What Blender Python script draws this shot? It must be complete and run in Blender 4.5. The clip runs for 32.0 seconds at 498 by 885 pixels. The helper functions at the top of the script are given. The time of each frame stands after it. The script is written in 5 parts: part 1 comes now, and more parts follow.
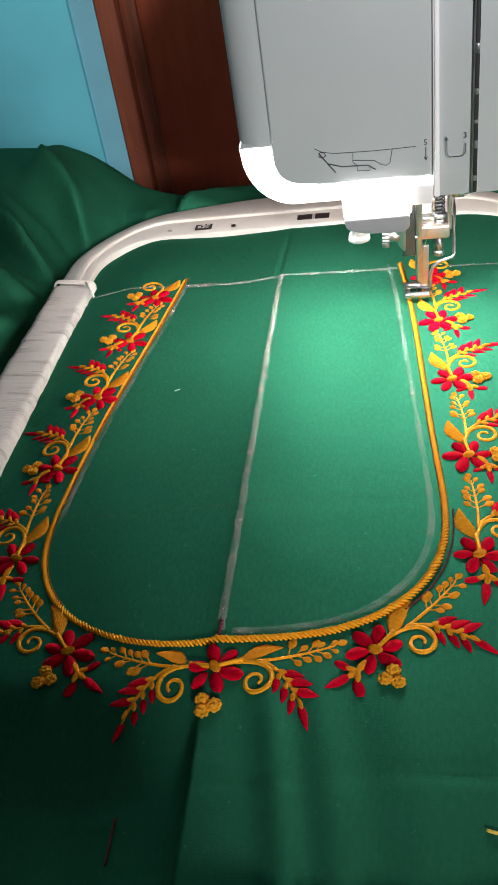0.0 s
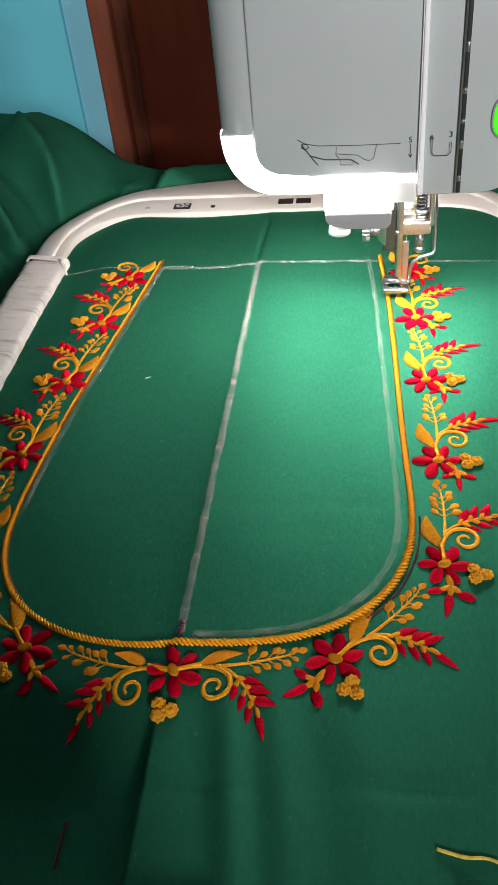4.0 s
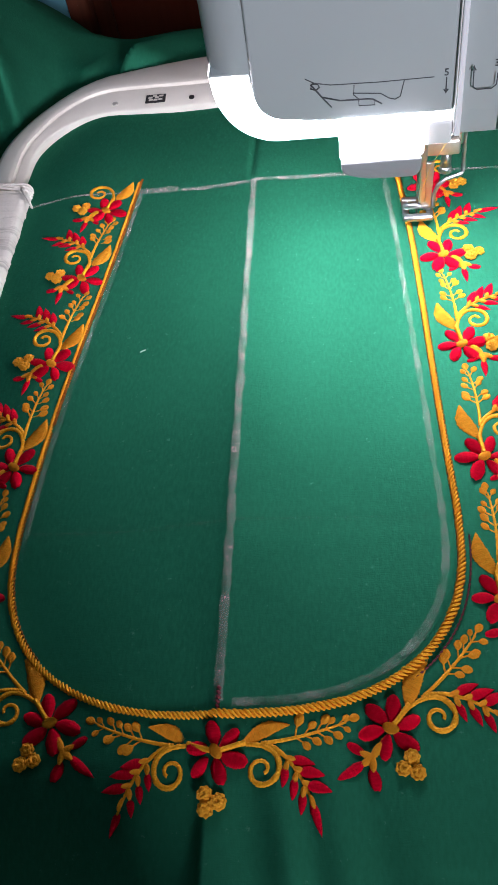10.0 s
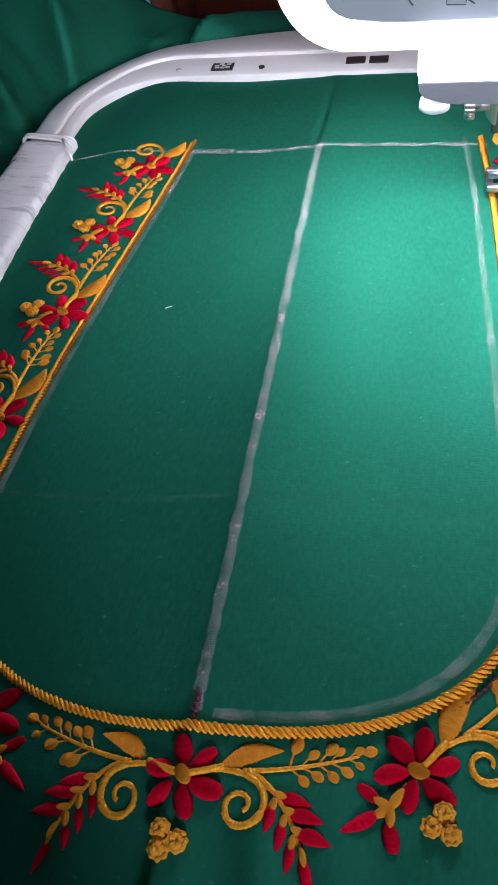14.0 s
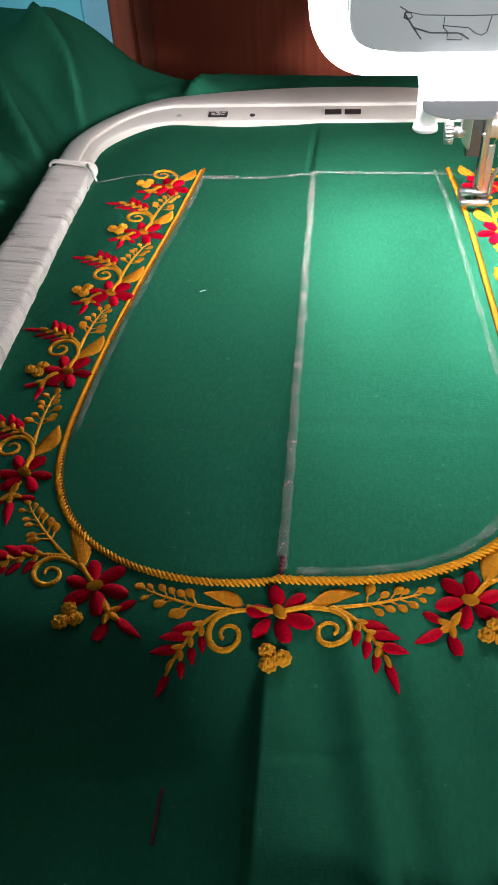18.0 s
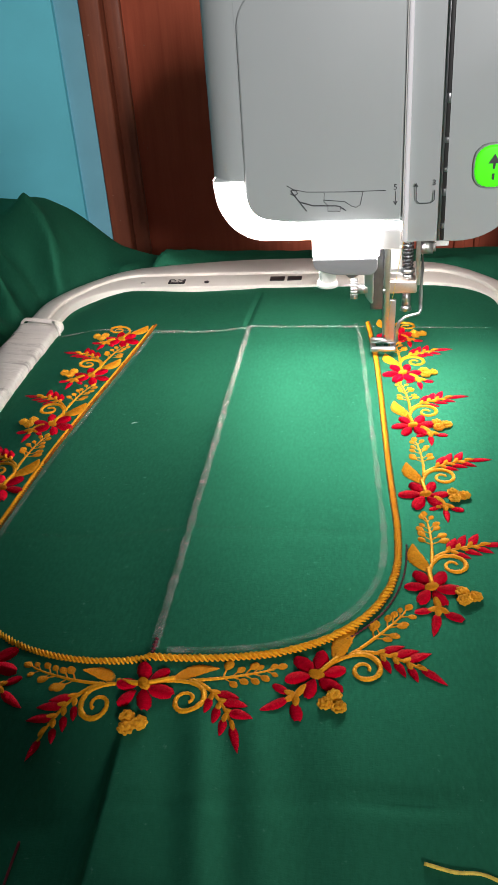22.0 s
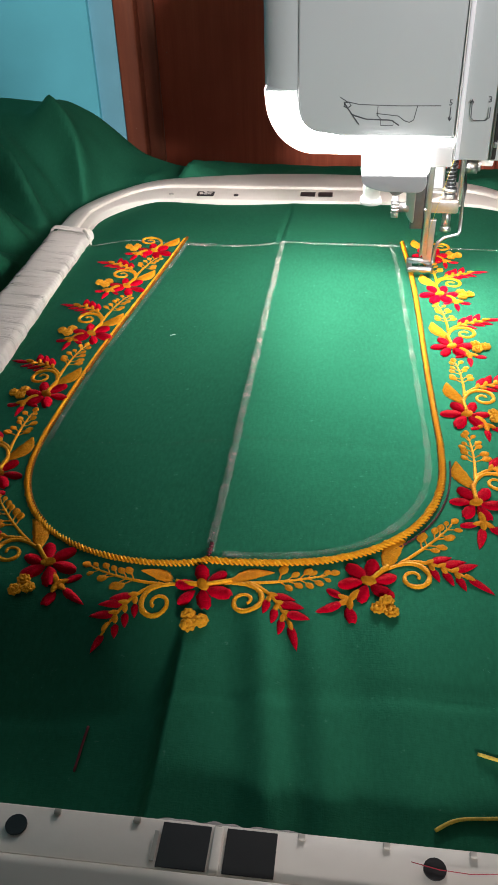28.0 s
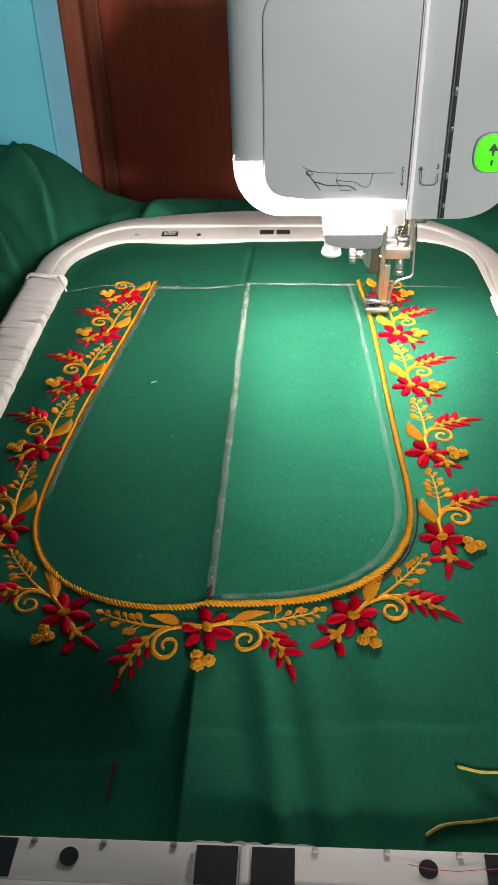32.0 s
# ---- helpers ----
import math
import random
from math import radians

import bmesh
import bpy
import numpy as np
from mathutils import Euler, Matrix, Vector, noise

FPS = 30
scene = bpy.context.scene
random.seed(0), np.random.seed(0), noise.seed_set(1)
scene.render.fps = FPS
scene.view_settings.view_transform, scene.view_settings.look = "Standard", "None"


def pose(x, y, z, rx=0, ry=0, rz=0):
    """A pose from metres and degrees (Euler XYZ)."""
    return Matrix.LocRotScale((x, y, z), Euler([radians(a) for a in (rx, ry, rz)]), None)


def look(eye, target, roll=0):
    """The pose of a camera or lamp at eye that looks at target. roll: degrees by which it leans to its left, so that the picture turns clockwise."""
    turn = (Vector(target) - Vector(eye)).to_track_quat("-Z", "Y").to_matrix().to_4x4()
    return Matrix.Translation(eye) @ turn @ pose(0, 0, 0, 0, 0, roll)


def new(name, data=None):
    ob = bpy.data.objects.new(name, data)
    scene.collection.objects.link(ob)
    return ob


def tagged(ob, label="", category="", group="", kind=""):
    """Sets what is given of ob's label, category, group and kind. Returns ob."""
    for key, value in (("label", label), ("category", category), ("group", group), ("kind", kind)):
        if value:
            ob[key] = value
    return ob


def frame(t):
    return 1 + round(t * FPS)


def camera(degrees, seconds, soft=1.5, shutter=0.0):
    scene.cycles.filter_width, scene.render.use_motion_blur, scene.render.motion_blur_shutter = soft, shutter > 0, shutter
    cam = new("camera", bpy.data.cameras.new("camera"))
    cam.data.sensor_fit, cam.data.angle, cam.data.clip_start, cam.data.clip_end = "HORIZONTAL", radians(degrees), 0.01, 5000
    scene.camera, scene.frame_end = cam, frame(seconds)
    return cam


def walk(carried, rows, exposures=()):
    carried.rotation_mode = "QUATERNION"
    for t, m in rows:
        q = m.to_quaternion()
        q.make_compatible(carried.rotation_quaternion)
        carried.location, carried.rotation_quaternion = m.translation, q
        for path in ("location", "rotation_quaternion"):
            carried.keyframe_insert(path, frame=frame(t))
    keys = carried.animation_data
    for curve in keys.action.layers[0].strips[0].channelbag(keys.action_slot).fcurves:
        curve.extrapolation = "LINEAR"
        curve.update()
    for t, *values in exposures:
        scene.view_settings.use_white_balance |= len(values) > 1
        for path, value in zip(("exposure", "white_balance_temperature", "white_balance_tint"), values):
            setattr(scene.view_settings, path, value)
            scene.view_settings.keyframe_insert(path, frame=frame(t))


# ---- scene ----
cam = camera(32.5, 32.0)
PATH = [
    (0, (0.06477, -0.17609, 0.23858), (-0.02049, 0.20913, -0.06857), -10.14),
    (0.5, (0.05560, -0.16148, 0.28644), (-0.02655, 0.20922, -0.03888), -10.11),
    (1, (0.06273, -0.18453, 0.30819), (-0.00870, 0.18211, -0.02418), -9.31),
    (1.5, (0.06360, -0.18423, 0.30699), (-0.00162, 0.17984, -0.02946), -8.95),
    (2, (0.06748, -0.17873, 0.30401), (0.00520, 0.18365, -0.03482), -8.67),
    (2.5, (0.06737, -0.18050, 0.30105), (0.00857, 0.18259, -0.03763), -8.20),
    (3, (0.06623, -0.17867, 0.29524), (0.01131, 0.18668, -0.04166), -7.40),
    (3.5, (0.06368, -0.17571, 0.28874), (0.01059, 0.19016, -0.04789), -6.33),
    (4, (0.06584, -0.16429, 0.24427), (-0.00421, 0.21086, -0.07877), -6.58),
    (4.5, (0.06413, -0.16179, 0.24597), (-0.00495, 0.21064, -0.08041), -6.33),
    (6.5, (0.06012, -0.17150, 0.24389), (-0.00123, 0.20024, -0.08480), -5.57),
    (7, (0.05296, -0.17463, 0.24407), (-0.00959, 0.20231, -0.07843), -5.27),
    (7.5, (0.03622, -0.13428, 0.18446), (-0.03064, 0.25651, -0.12020), -5.58),
    (8, (0.06592, -0.15009, 0.16691), (-0.00901, 0.25510, -0.11630), -7.99),
    (8.5, (0.07975, -0.15647, 0.17785), (0.01252, 0.24468, -0.11293), -7.93),
    (9, (0.07029, -0.15893, 0.19443), (0.00652, 0.20501, -0.14244), -8.82),
    (9.5, (0.02727, -0.09423, 0.26033), (-0.03237, 0.20384, -0.13665), -10.15),
    (10, (0.04793, -0.07613, 0.27003), (-0.01549, 0.21429, -0.13201), -12.09),
    (10.5, (0.04439, -0.05933, 0.23331), (-0.01674, 0.24220, -0.16083), -10.75),
    (11, (0.05494, -0.05279, 0.19627), (-0.00951, 0.25757, -0.19041), -10.01),
    (11.5, (0.08462, -0.05043, 0.17568), (0.00666, 0.26384, -0.20532), -11.06),
    (12, (0.06526, -0.04970, 0.17278), (-0.02806, 0.26409, -0.20514), -12.52),
    (12.5, (0.06317, -0.05394, 0.18011), (-0.03077, 0.26852, -0.19029), -10.82),
    (13, (0.05054, -0.06228, 0.18828), (-0.04381, 0.26424, -0.17844), -9.67),
    (13.5, (0.05185, -0.06594, 0.19557), (-0.04841, 0.25632, -0.17334), -10.20),
    (15.5, (0.04502, -0.08772, 0.20825), (-0.02002, 0.23122, -0.17128), -5.62),
    (16, (0.07222, -0.10322, 0.21132), (0.01818, 0.22182, -0.16476), -4.76),
    (16.5, (0.07323, -0.10924, 0.21554), (0.02176, 0.21978, -0.15742), -4.61),
    (17, (0.03049, -0.12576, 0.21224), (-0.01918, 0.21250, -0.15261), -3.71),
    (17.5, (0.01035, -0.14520, 0.20436), (-0.03887, 0.20860, -0.14550), -3.31),
    (18, (0.01340, -0.14583, 0.20349), (-0.03417, 0.21763, -0.13656), -3.53),
    (18.5, (0.02487, -0.15977, 0.20886), (-0.01976, 0.21648, -0.11740), -3.26),
    (19, (0.04195, -0.21209, 0.23364), (-0.00340, 0.17706, -0.07701), -3.38),
    (19.5, (0.04594, -0.21926, 0.24710), (0.00029, 0.17954, -0.05103), -3.51),
    (20, (0.04589, -0.21169, 0.24492), (0.00088, 0.19173, -0.04701), -3.40),
    (20.5, (0.04599, -0.20924, 0.24414), (-0.00099, 0.19889, -0.04086), -3.49),
    (21, (0.04176, -0.21362, 0.23791), (-0.00916, 0.20241, -0.03473), -3.32),
    (21.5, (0.05245, -0.18720, 0.20280), (-0.00728, 0.23334, -0.06099), -3.89),
    (22, (0.06917, -0.18603, 0.20536), (0.00242, 0.23634, -0.05376), -4.33),
    (22.5, (0.07346, -0.18849, 0.20682), (0.00401, 0.23419, -0.05107), -4.59),
    (23, (0.07347, -0.19565, 0.20474), (0.00636, 0.22706, -0.05374), -4.50),
    (23.5, (0.08017, -0.19412, 0.20345), (0.01580, 0.22745, -0.05756), -4.61),
    (24, (0.09628, -0.19158, 0.20447), (0.03385, 0.22952, -0.05779), -4.76),
    (24.5, (0.09815, -0.19088, 0.20214), (0.03560, 0.22839, -0.06299), -4.77),
    (25, (0.08575, -0.19694, 0.20104), (0.02334, 0.21869, -0.06979), -4.16),
    (25.5, (0.04349, -0.19368, 0.20882), (-0.01919, 0.21615, -0.07066), -3.16),
    (27.5, (0.04326, -0.19670, 0.20568), (-0.01573, 0.20036, -0.09243), -2.12),
    (28, (0.04608, -0.19559, 0.20705), (-0.01234, 0.20197, -0.09049), -2.09),
    (28.5, (0.04833, -0.19783, 0.20859), (-0.00917, 0.20052, -0.08806), -2.07),
    (29, (0.04628, -0.20543, 0.20940), (-0.00959, 0.19423, -0.08582), -2.14),
    (29.5, (0.04594, -0.20711, 0.20987), (-0.00612, 0.19200, -0.08677), -2.22),
    (30, (0.04451, -0.20110, 0.21628), (-0.00187, 0.19534, -0.08486), -2.56),
    (30.5, (0.02318, -0.20006, 0.24533), (-0.01561, 0.19691, -0.05618), -2.09),
    (31, (0.02872, -0.21560, 0.25398), (-0.00495, 0.18369, -0.04508), -2.16),
    (31.5, (0.03040, -0.21454, 0.25062), (-0.00020, 0.18420, -0.04950), -2.23),
    (32, (0.03343, -0.21091, 0.24782), (0.00466, 0.18639, -0.05437), -2.01),
]

EXPOSURES = [(0, 0.2, 6700, 22), (4, 0.2, 6700, 22), (7, 0.15, 6500, 23), (9, 0.05, 6350, 24), (12, -0.05, 5500, 31), (16, 0.05, 5800, 28),
             (18, 0.22, 6450, 24), (20, 0.17, 6750, 22), (22, 0.08, 6750, 22), (25, 0.08, 6750, 22), (28, 0.26, 6750, 22), (32, 0.28, 6750, 22)]
walk(cam, [(t, look(eye, target, roll)) for t, eye, target, roll in PATH], EXPOSURES)

# ---- light ----
world = bpy.data.worlds.new("room_air")
scene.world = world
world.use_nodes = True
world.node_tree.nodes["Background"].inputs[0].default_value = (0.55, 0.75, 0.8, 1)
world.node_tree.nodes["Background"].inputs[1].default_value = 0.008


def area_lamp(name, eye, target, sx, sy, watts, colour):
    data = bpy.data.lights.new(name, "AREA")
    data.shape, data.size, data.size_y, data.energy, data.color = "RECTANGLE", sx, sy, watts, colour
    ob = new(name, data)
    ob.matrix_world = look(eye, target)
    return ob


def bulb(name, place, watts, colour, size):
    data = bpy.data.lights.new(name, "POINT")
    data.energy, data.color, data.shadow_soft_size = watts, colour, size
    ob = new(name, data)
    ob.location = place
    return ob


area_lamp("room_tube_light", (0.966, -2.4, 1.06), (0, 0.3, 0.08), 0.16, 0.45, 60.0, (0.95, 1.0, 0.98))
LED_WHITE = (0.97, 1.0, 0.96)
area_lamp("needle_light", (0.0800, 0.2250, 0.0745), (0.0700, 0.1500, 0.0), 0.014, 0.012, 0.11, LED_WHITE)
bulb("needle_light_side", (0.0340, 0.2320, 0.0730), 0.27, LED_WHITE, 0.014)
# Right and behind: added fills with no lamp there, to brighten the hoop.
area_lamp("needle_fill_right", (0.1120, 0.2300, 0.0735), (0.1250, 0.1300, 0.0), 0.016, 0.012, 0.16, LED_WHITE)
bulb("needle_fill_behind", (0.1165, 0.2560, 0.0735), 0.09, LED_WHITE, 0.005)


# ---- materials ----
def material(name):
    m = bpy.data.materials.new(name)
    m.use_nodes = True
    nt = m.node_tree
    return m, nt, nt.nodes["Principled BSDF"]


def node(nt, kind, **values):
    n = nt.nodes.new(kind)
    for k, v in values.items():
        if k in n.inputs:
            n.inputs[k].default_value = v
    return n


def mixed(nt, fac, a, b):
    """A colour between a and b by a socket or a number."""
    n = nt.nodes.new("ShaderNodeMix")
    n.data_type = "RGBA"
    for k, v in ((0, fac), (6, a), (7, b)):
        if hasattr(v, "node"):
            nt.links.new(v, n.inputs[k])
        else:
            n.inputs[k].default_value = v
    return n.outputs[2]


def noise_tex(nt, scale, detail=3.0, rough=0.55, coords="Object", stretch=None):
    tc = nt.nodes.new("ShaderNodeTexCoord")
    n = node(nt, "ShaderNodeTexNoise", Scale=scale, Detail=detail, Roughness=rough)
    out = tc.outputs[coords]
    if stretch:
        mp = node(nt, "ShaderNodeMapping", Scale=stretch)
        nt.links.new(out, mp.inputs[0])
        out = mp.outputs[0]
    nt.links.new(out, n.inputs["Vector"])
    return n.outputs["Fac"]


def ramp(nt, fac, lo, hi):
    n = node(nt, "ShaderNodeMapRange")
    n.inputs["From Min"].default_value, n.inputs["From Max"].default_value = lo, hi
    nt.links.new(fac, n.inputs["Value"])
    return n.outputs["Result"]


def bump(nt, bsdf, height, strength, distance, base=None):
    n = node(nt, "ShaderNodeBump", Strength=strength, Distance=distance)
    nt.links.new(height, n.inputs["Height"])
    if base:
        nt.links.new(base.outputs[0], n.inputs["Normal"])
    nt.links.new(n.outputs[0], bsdf.inputs["Normal"])
    return n


def rgba(c, k=1.0):
    return (c[0] * k, c[1] * k, c[2] * k, 1)


def plain(name, colour, rough=0.5, metal=0.0, vary=0.15, scale=40.0, bumpy=0.0, bump_scale=400.0, coat=0.0):
    m, nt, b = material(name)
    f = ramp(nt, noise_tex(nt, scale), 0.3, 0.7)
    nt.links.new(mixed(nt, f, rgba(colour, 1 - vary), rgba(colour, 1 + vary)), b.inputs["Base Color"])
    b.inputs["Roughness"].default_value, b.inputs["Metallic"].default_value = rough, metal
    b.inputs["Coat Weight"].default_value = coat
    g = noise_tex(nt, scale * 3, 4)
    r = node(nt, "ShaderNodeMapRange")
    r.inputs["To Min"].default_value, r.inputs["To Max"].default_value = max(0, rough - 0.08), min(1, rough + 0.08)
    nt.links.new(g, r.inputs["Value"])
    nt.links.new(r.outputs[0], b.inputs["Roughness"])
    if bumpy:
        bump(nt, b, noise_tex(nt, bump_scale, 3), bumpy, 0.0005)
    return m


def cloth_material():
    m, nt, b = material("green_poplin")
    big = ramp(nt, noise_tex(nt, 9, 4), 0.3, 0.7)
    fine = ramp(nt, noise_tex(nt, 900, 2), 0.25, 0.75)
    slub = ramp(nt, noise_tex(nt, 420, 4, stretch=(2, 0.8, 1)), 0.35, 0.85)
    c = mixed(nt, big, (0.0115, 0.105, 0.057, 1), (0.0145, 0.132, 0.072, 1))
    c = mixed(nt, slub, c, (0.0170, 0.148, 0.083, 1))
    lint = ramp(nt, noise_tex(nt, 380, 6, 0.72), 0.64, 0.73)
    half = node(nt, "ShaderNodeMath")
    half.operation = "MULTIPLY"
    half.inputs[1].default_value = 0.5
    nt.links.new(lint, half.inputs[0])
    c = mixed(nt, half.outputs[0], c, (0.12, 0.3, 0.22, 1))
    nt.links.new(c, b.inputs["Base Color"])
    b.inputs["Roughness"].default_value = 0.60
    b.inputs["Anisotropic"].default_value = 0.4
    along = node(nt, "ShaderNodeCombineXYZ", Y=1.0)
    nt.links.new(along.outputs[0], b.inputs["Tangent"])
    b.inputs["Specular IOR Level"].default_value = 0.04
    b.inputs["Metallic"].default_value = 0.46
    b.inputs["Specular Tint"].default_value = (0.20, 1.0, 0.70, 1)
    soft = bump(nt, b, noise_tex(nt, 60, 3), 0.05, 0.002)
    warp = noise_tex(nt, 500, 2, stretch=(4, 0.8, 1))
    mid = bump(nt, b, warp, 0.14, 0.0004, soft)
    weft = noise_tex(nt, 500, 2, stretch=(0.8, 4, 1))
    low_ = bump(nt, b, weft, 0.14, 0.0004, mid)
    bump(nt, b, fine, 0.08, 0.0004, low_)
    return m


def thread_material(name, dark, light, rough=0.5, fibre=22.0):
    """Satin-stitched thread: every stitch has its own shade, with fine fibres along it."""
    m, nt, b = material(name)
    oi = nt.nodes.new("ShaderNodeObjectInfo")
    c = mixed(nt, ramp(nt, noise_tex(nt, 9.0, 3, 0.7, stretch=(3.0, 0.35, 0.35)), 0.3, 0.7), rgba(dark), rgba(light))
    f = node(nt, "ShaderNodeMapRange")
    f.inputs["To Max"].default_value = 0.4
    nt.links.new(oi.outputs["Random"], f.inputs["Value"])
    c = mixed(nt, f.outputs[0], c, rgba(dark))
    strand = ramp(nt, noise_tex(nt, fibre, 4, 0.65, stretch=(3.0, 0.5, 1)), 0.45, 0.75)
    k = node(nt, "ShaderNodeMath")
    k.operation = "MULTIPLY"
    k.inputs[1].default_value = 0.55
    nt.links.new(strand, k.inputs[0])
    c = mixed(nt, k.outputs[0], c, rgba(dark, 0.42))
    nt.links.new(c, b.inputs["Base Color"])
    b.inputs["Roughness"].default_value = rough
    b.inputs["Specular IOR Level"].default_value = 0.16
    b.inputs["Specular Tint"].default_value = rgba(light)
    b.inputs["Metallic"].default_value = 0.25
    bump(nt, b, noise_tex(nt, fibre * 2.2, 3, 0.6, stretch=(3.0, 0.6, 1)), 0.5, 0.02)
    return m


def stitch_material(name, dark, light, rough=0.4, scale=1.0):
    m, nt, b = material(name)
    geo = nt.nodes.new("ShaderNodeNewGeometry")
    c = mixed(nt, geo.outputs["Random Per Island"], rgba(dark), rgba(light))
    f = ramp(nt, noise_tex(nt, 1500 * scale, 2), 0.3, 0.7)
    c2 = mixed(nt, f, rgba(dark, 0.75), rgba(light))
    nt.links.new(mixed(nt, 0.5, c, c2), b.inputs["Base Color"])
    b.inputs["Roughness"].default_value = rough
    b.inputs["Specular IOR Level"].default_value = 0.12
    b.inputs["Metallic"].default_value = 0.3
    bump(nt, b, noise_tex(nt, 1800 * scale, 2), 0.7, 0.0006 / scale)
    return m


def chalk_material():
    m, nt, b = material("tailors_chalk")
    b.inputs["Base Color"].default_value = (0.68, 0.60, 0.565, 1)
    b.inputs["Roughness"].default_value = 1.0
    b.inputs["Specular IOR Level"].default_value = 0.0
    f = ramp(nt, noise_tex(nt, 1100, 3, 0.6), 0.05, 0.75)
    g = ramp(nt, noise_tex(nt, 150, 5, 0.72), 0.30, 0.62)
    k = node(nt, "ShaderNodeMath")
    k.operation = "MULTIPLY"
    nt.links.new(f, k.inputs[0])
    nt.links.new(g, k.inputs[1])
    at = nt.nodes.new("ShaderNodeAttribute")
    at.attribute_name = "cover"
    k2 = node(nt, "ShaderNodeMath")
    k2.operation = "MULTIPLY"
    nt.links.new(k.outputs[0], k2.inputs[0])
    nt.links.new(at.outputs["Fac"], k2.inputs[1])
    nt.links.new(k2.outputs[0], b.inputs["Alpha"])
    return m


CLOTH = cloth_material()
CHALK = chalk_material()
YELLOW = thread_material("golden_satin_thread", (0.92, 0.33, 0.016), (1.0, 0.46, 0.032))
BERRY = thread_material("pale_golden_thread", (0.94, 0.38, 0.022), (1.0, 0.53, 0.05))
RED = thread_material("crimson_satin_thread", (0.66, 0.0030, 0.018), (0.92, 0.0060, 0.040))
ROPE = stitch_material("golden_rope_thread", (0.90, 0.33, 0.012), (1.0, 0.50, 0.024), 0.5)
# Brown for the edge stitches, and for shade painted beside the left rope.
BROWN = stitch_material("brown_edge_thread_and_shade", (0.20, 0.05, 0.008), (0.42, 0.13, 0.012), 0.55)
MAROON = stitch_material("maroon_thread", (0.09, 0.02, 0.03), (0.2, 0.05, 0.06), 0.6)
YARN = plain("loose_yellow_thread", (0.62, 0.45, 0.06), 0.7, vary=0.25, scale=900)
HOOP = plain("ivory_hoop_plastic", (0.72, 0.66, 0.59), 0.42, vary=0.06, scale=30, bumpy=0.05)
STRING = plain("white_cotton_string", (0.78, 0.71, 0.65), 0.9, vary=0.1, scale=120, bumpy=0.5, bump_scale=900)


def strip_material():
    """Torn cotton wound round and round: fine edges across the bar, shade painted into their valleys."""
    m, nt, b = material("white_cotton_strip")
    edge = ramp(nt, noise_tex(nt, 60, 5, 0.7, stretch=(0.5, 4.0, 0.5)), 0.30, 0.46)
    soft = ramp(nt, noise_tex(nt, 55, 3), 0.3, 0.7)
    c = mixed(nt, soft, (0.70, 0.64, 0.59, 1), (0.78, 0.72, 0.66, 1))
    nt.links.new(mixed(nt, edge, (0.50, 0.45, 0.41, 1), c), b.inputs["Base Color"])
    b.inputs["Roughness"].default_value = 0.9
    b.inputs["Specular IOR Level"].default_value = 0.2
    first = bump(nt, b, edge, 0.7, 0.0008)
    bump(nt, b, noise_tex(nt, 900, 3), 0.4, 0.0004, first)
    return m


STRIP = strip_material()
BLACK = plain("black_print", (0.012, 0.012, 0.013), 0.5, vary=0.3)
GREYMARK = plain("grey_moulded_mark", (0.45, 0.42, 0.37), 0.6)
BODY = plain("pale_grey_machine_plastic", (0.435, 0.475, 0.475), 0.42, vary=0.025, scale=14, bumpy=0.03, bump_scale=700)
BODY_DARK = plain("grey_machine_trim", (0.3, 0.33, 0.325), 0.45, vary=0.04, scale=14)
# White base colour paints the lamp reflection of a polished metal channel.
SLOT_REFLECTION = plain("channel_painted_reflection", (0.93, 0.92, 0.95), 0.35, vary=0.03)
SLOT = plain("dark_thread_channel", (0.02, 0.02, 0.02), 0.5)
CHROME = plain("polished_steel", (0.42, 0.43, 0.44), 0.33, 1.0, vary=0.08, scale=120)
STEEL = plain("brushed_steel", (0.4, 0.39, 0.38), 0.4, 1.0, vary=0.12, scale=150)
WHITE = plain("white_machine_plastic", (0.8, 0.8, 0.78), 0.4, vary=0.04)
GREYP = plain("grey_needle_guard_plastic", (0.14, 0.145, 0.145), 0.45, vary=0.06)
GREYP_LIGHT = plain("pale_grey_slide_plastic", (0.34, 0.35, 0.36), 0.45, vary=0.06)
GREYP_MID = plain("mid_grey_plastic", (0.22, 0.23, 0.24), 0.45, vary=0.06)
GUNMETAL = plain("dark_steel", (0.12, 0.125, 0.13), 0.5, 1.0, vary=0.15, scale=120)
STEEL_WARM = plain("warm_brushed_steel", (0.5, 0.43, 0.38), 0.35, 0.9, vary=0.15, scale=150)
INK = plain("printed_ink", (0.06, 0.065, 0.07), 0.5)
WALLM = plain("turquoise_wall_paint", (0.108, 0.55, 0.65), 0.7, vary=0.1, scale=7, bumpy=0.25, bump_scale=90)
# Greyer and darker than the turquoise of the wall beside it.
WALLS = plain("darker_turquoise_column", (0.15, 0.42, 0.52), 0.65, vary=0.12, scale=9, bumpy=0.25, bump_scale=110)
ROOM = plain("room_plaster", (0.075, 0.09, 0.09), 0.8, vary=0.08, scale=4)
TABLE = plain("dark_table_laminate", (0.05, 0.035, 0.025), 0.5, vary=0.25, scale=12)


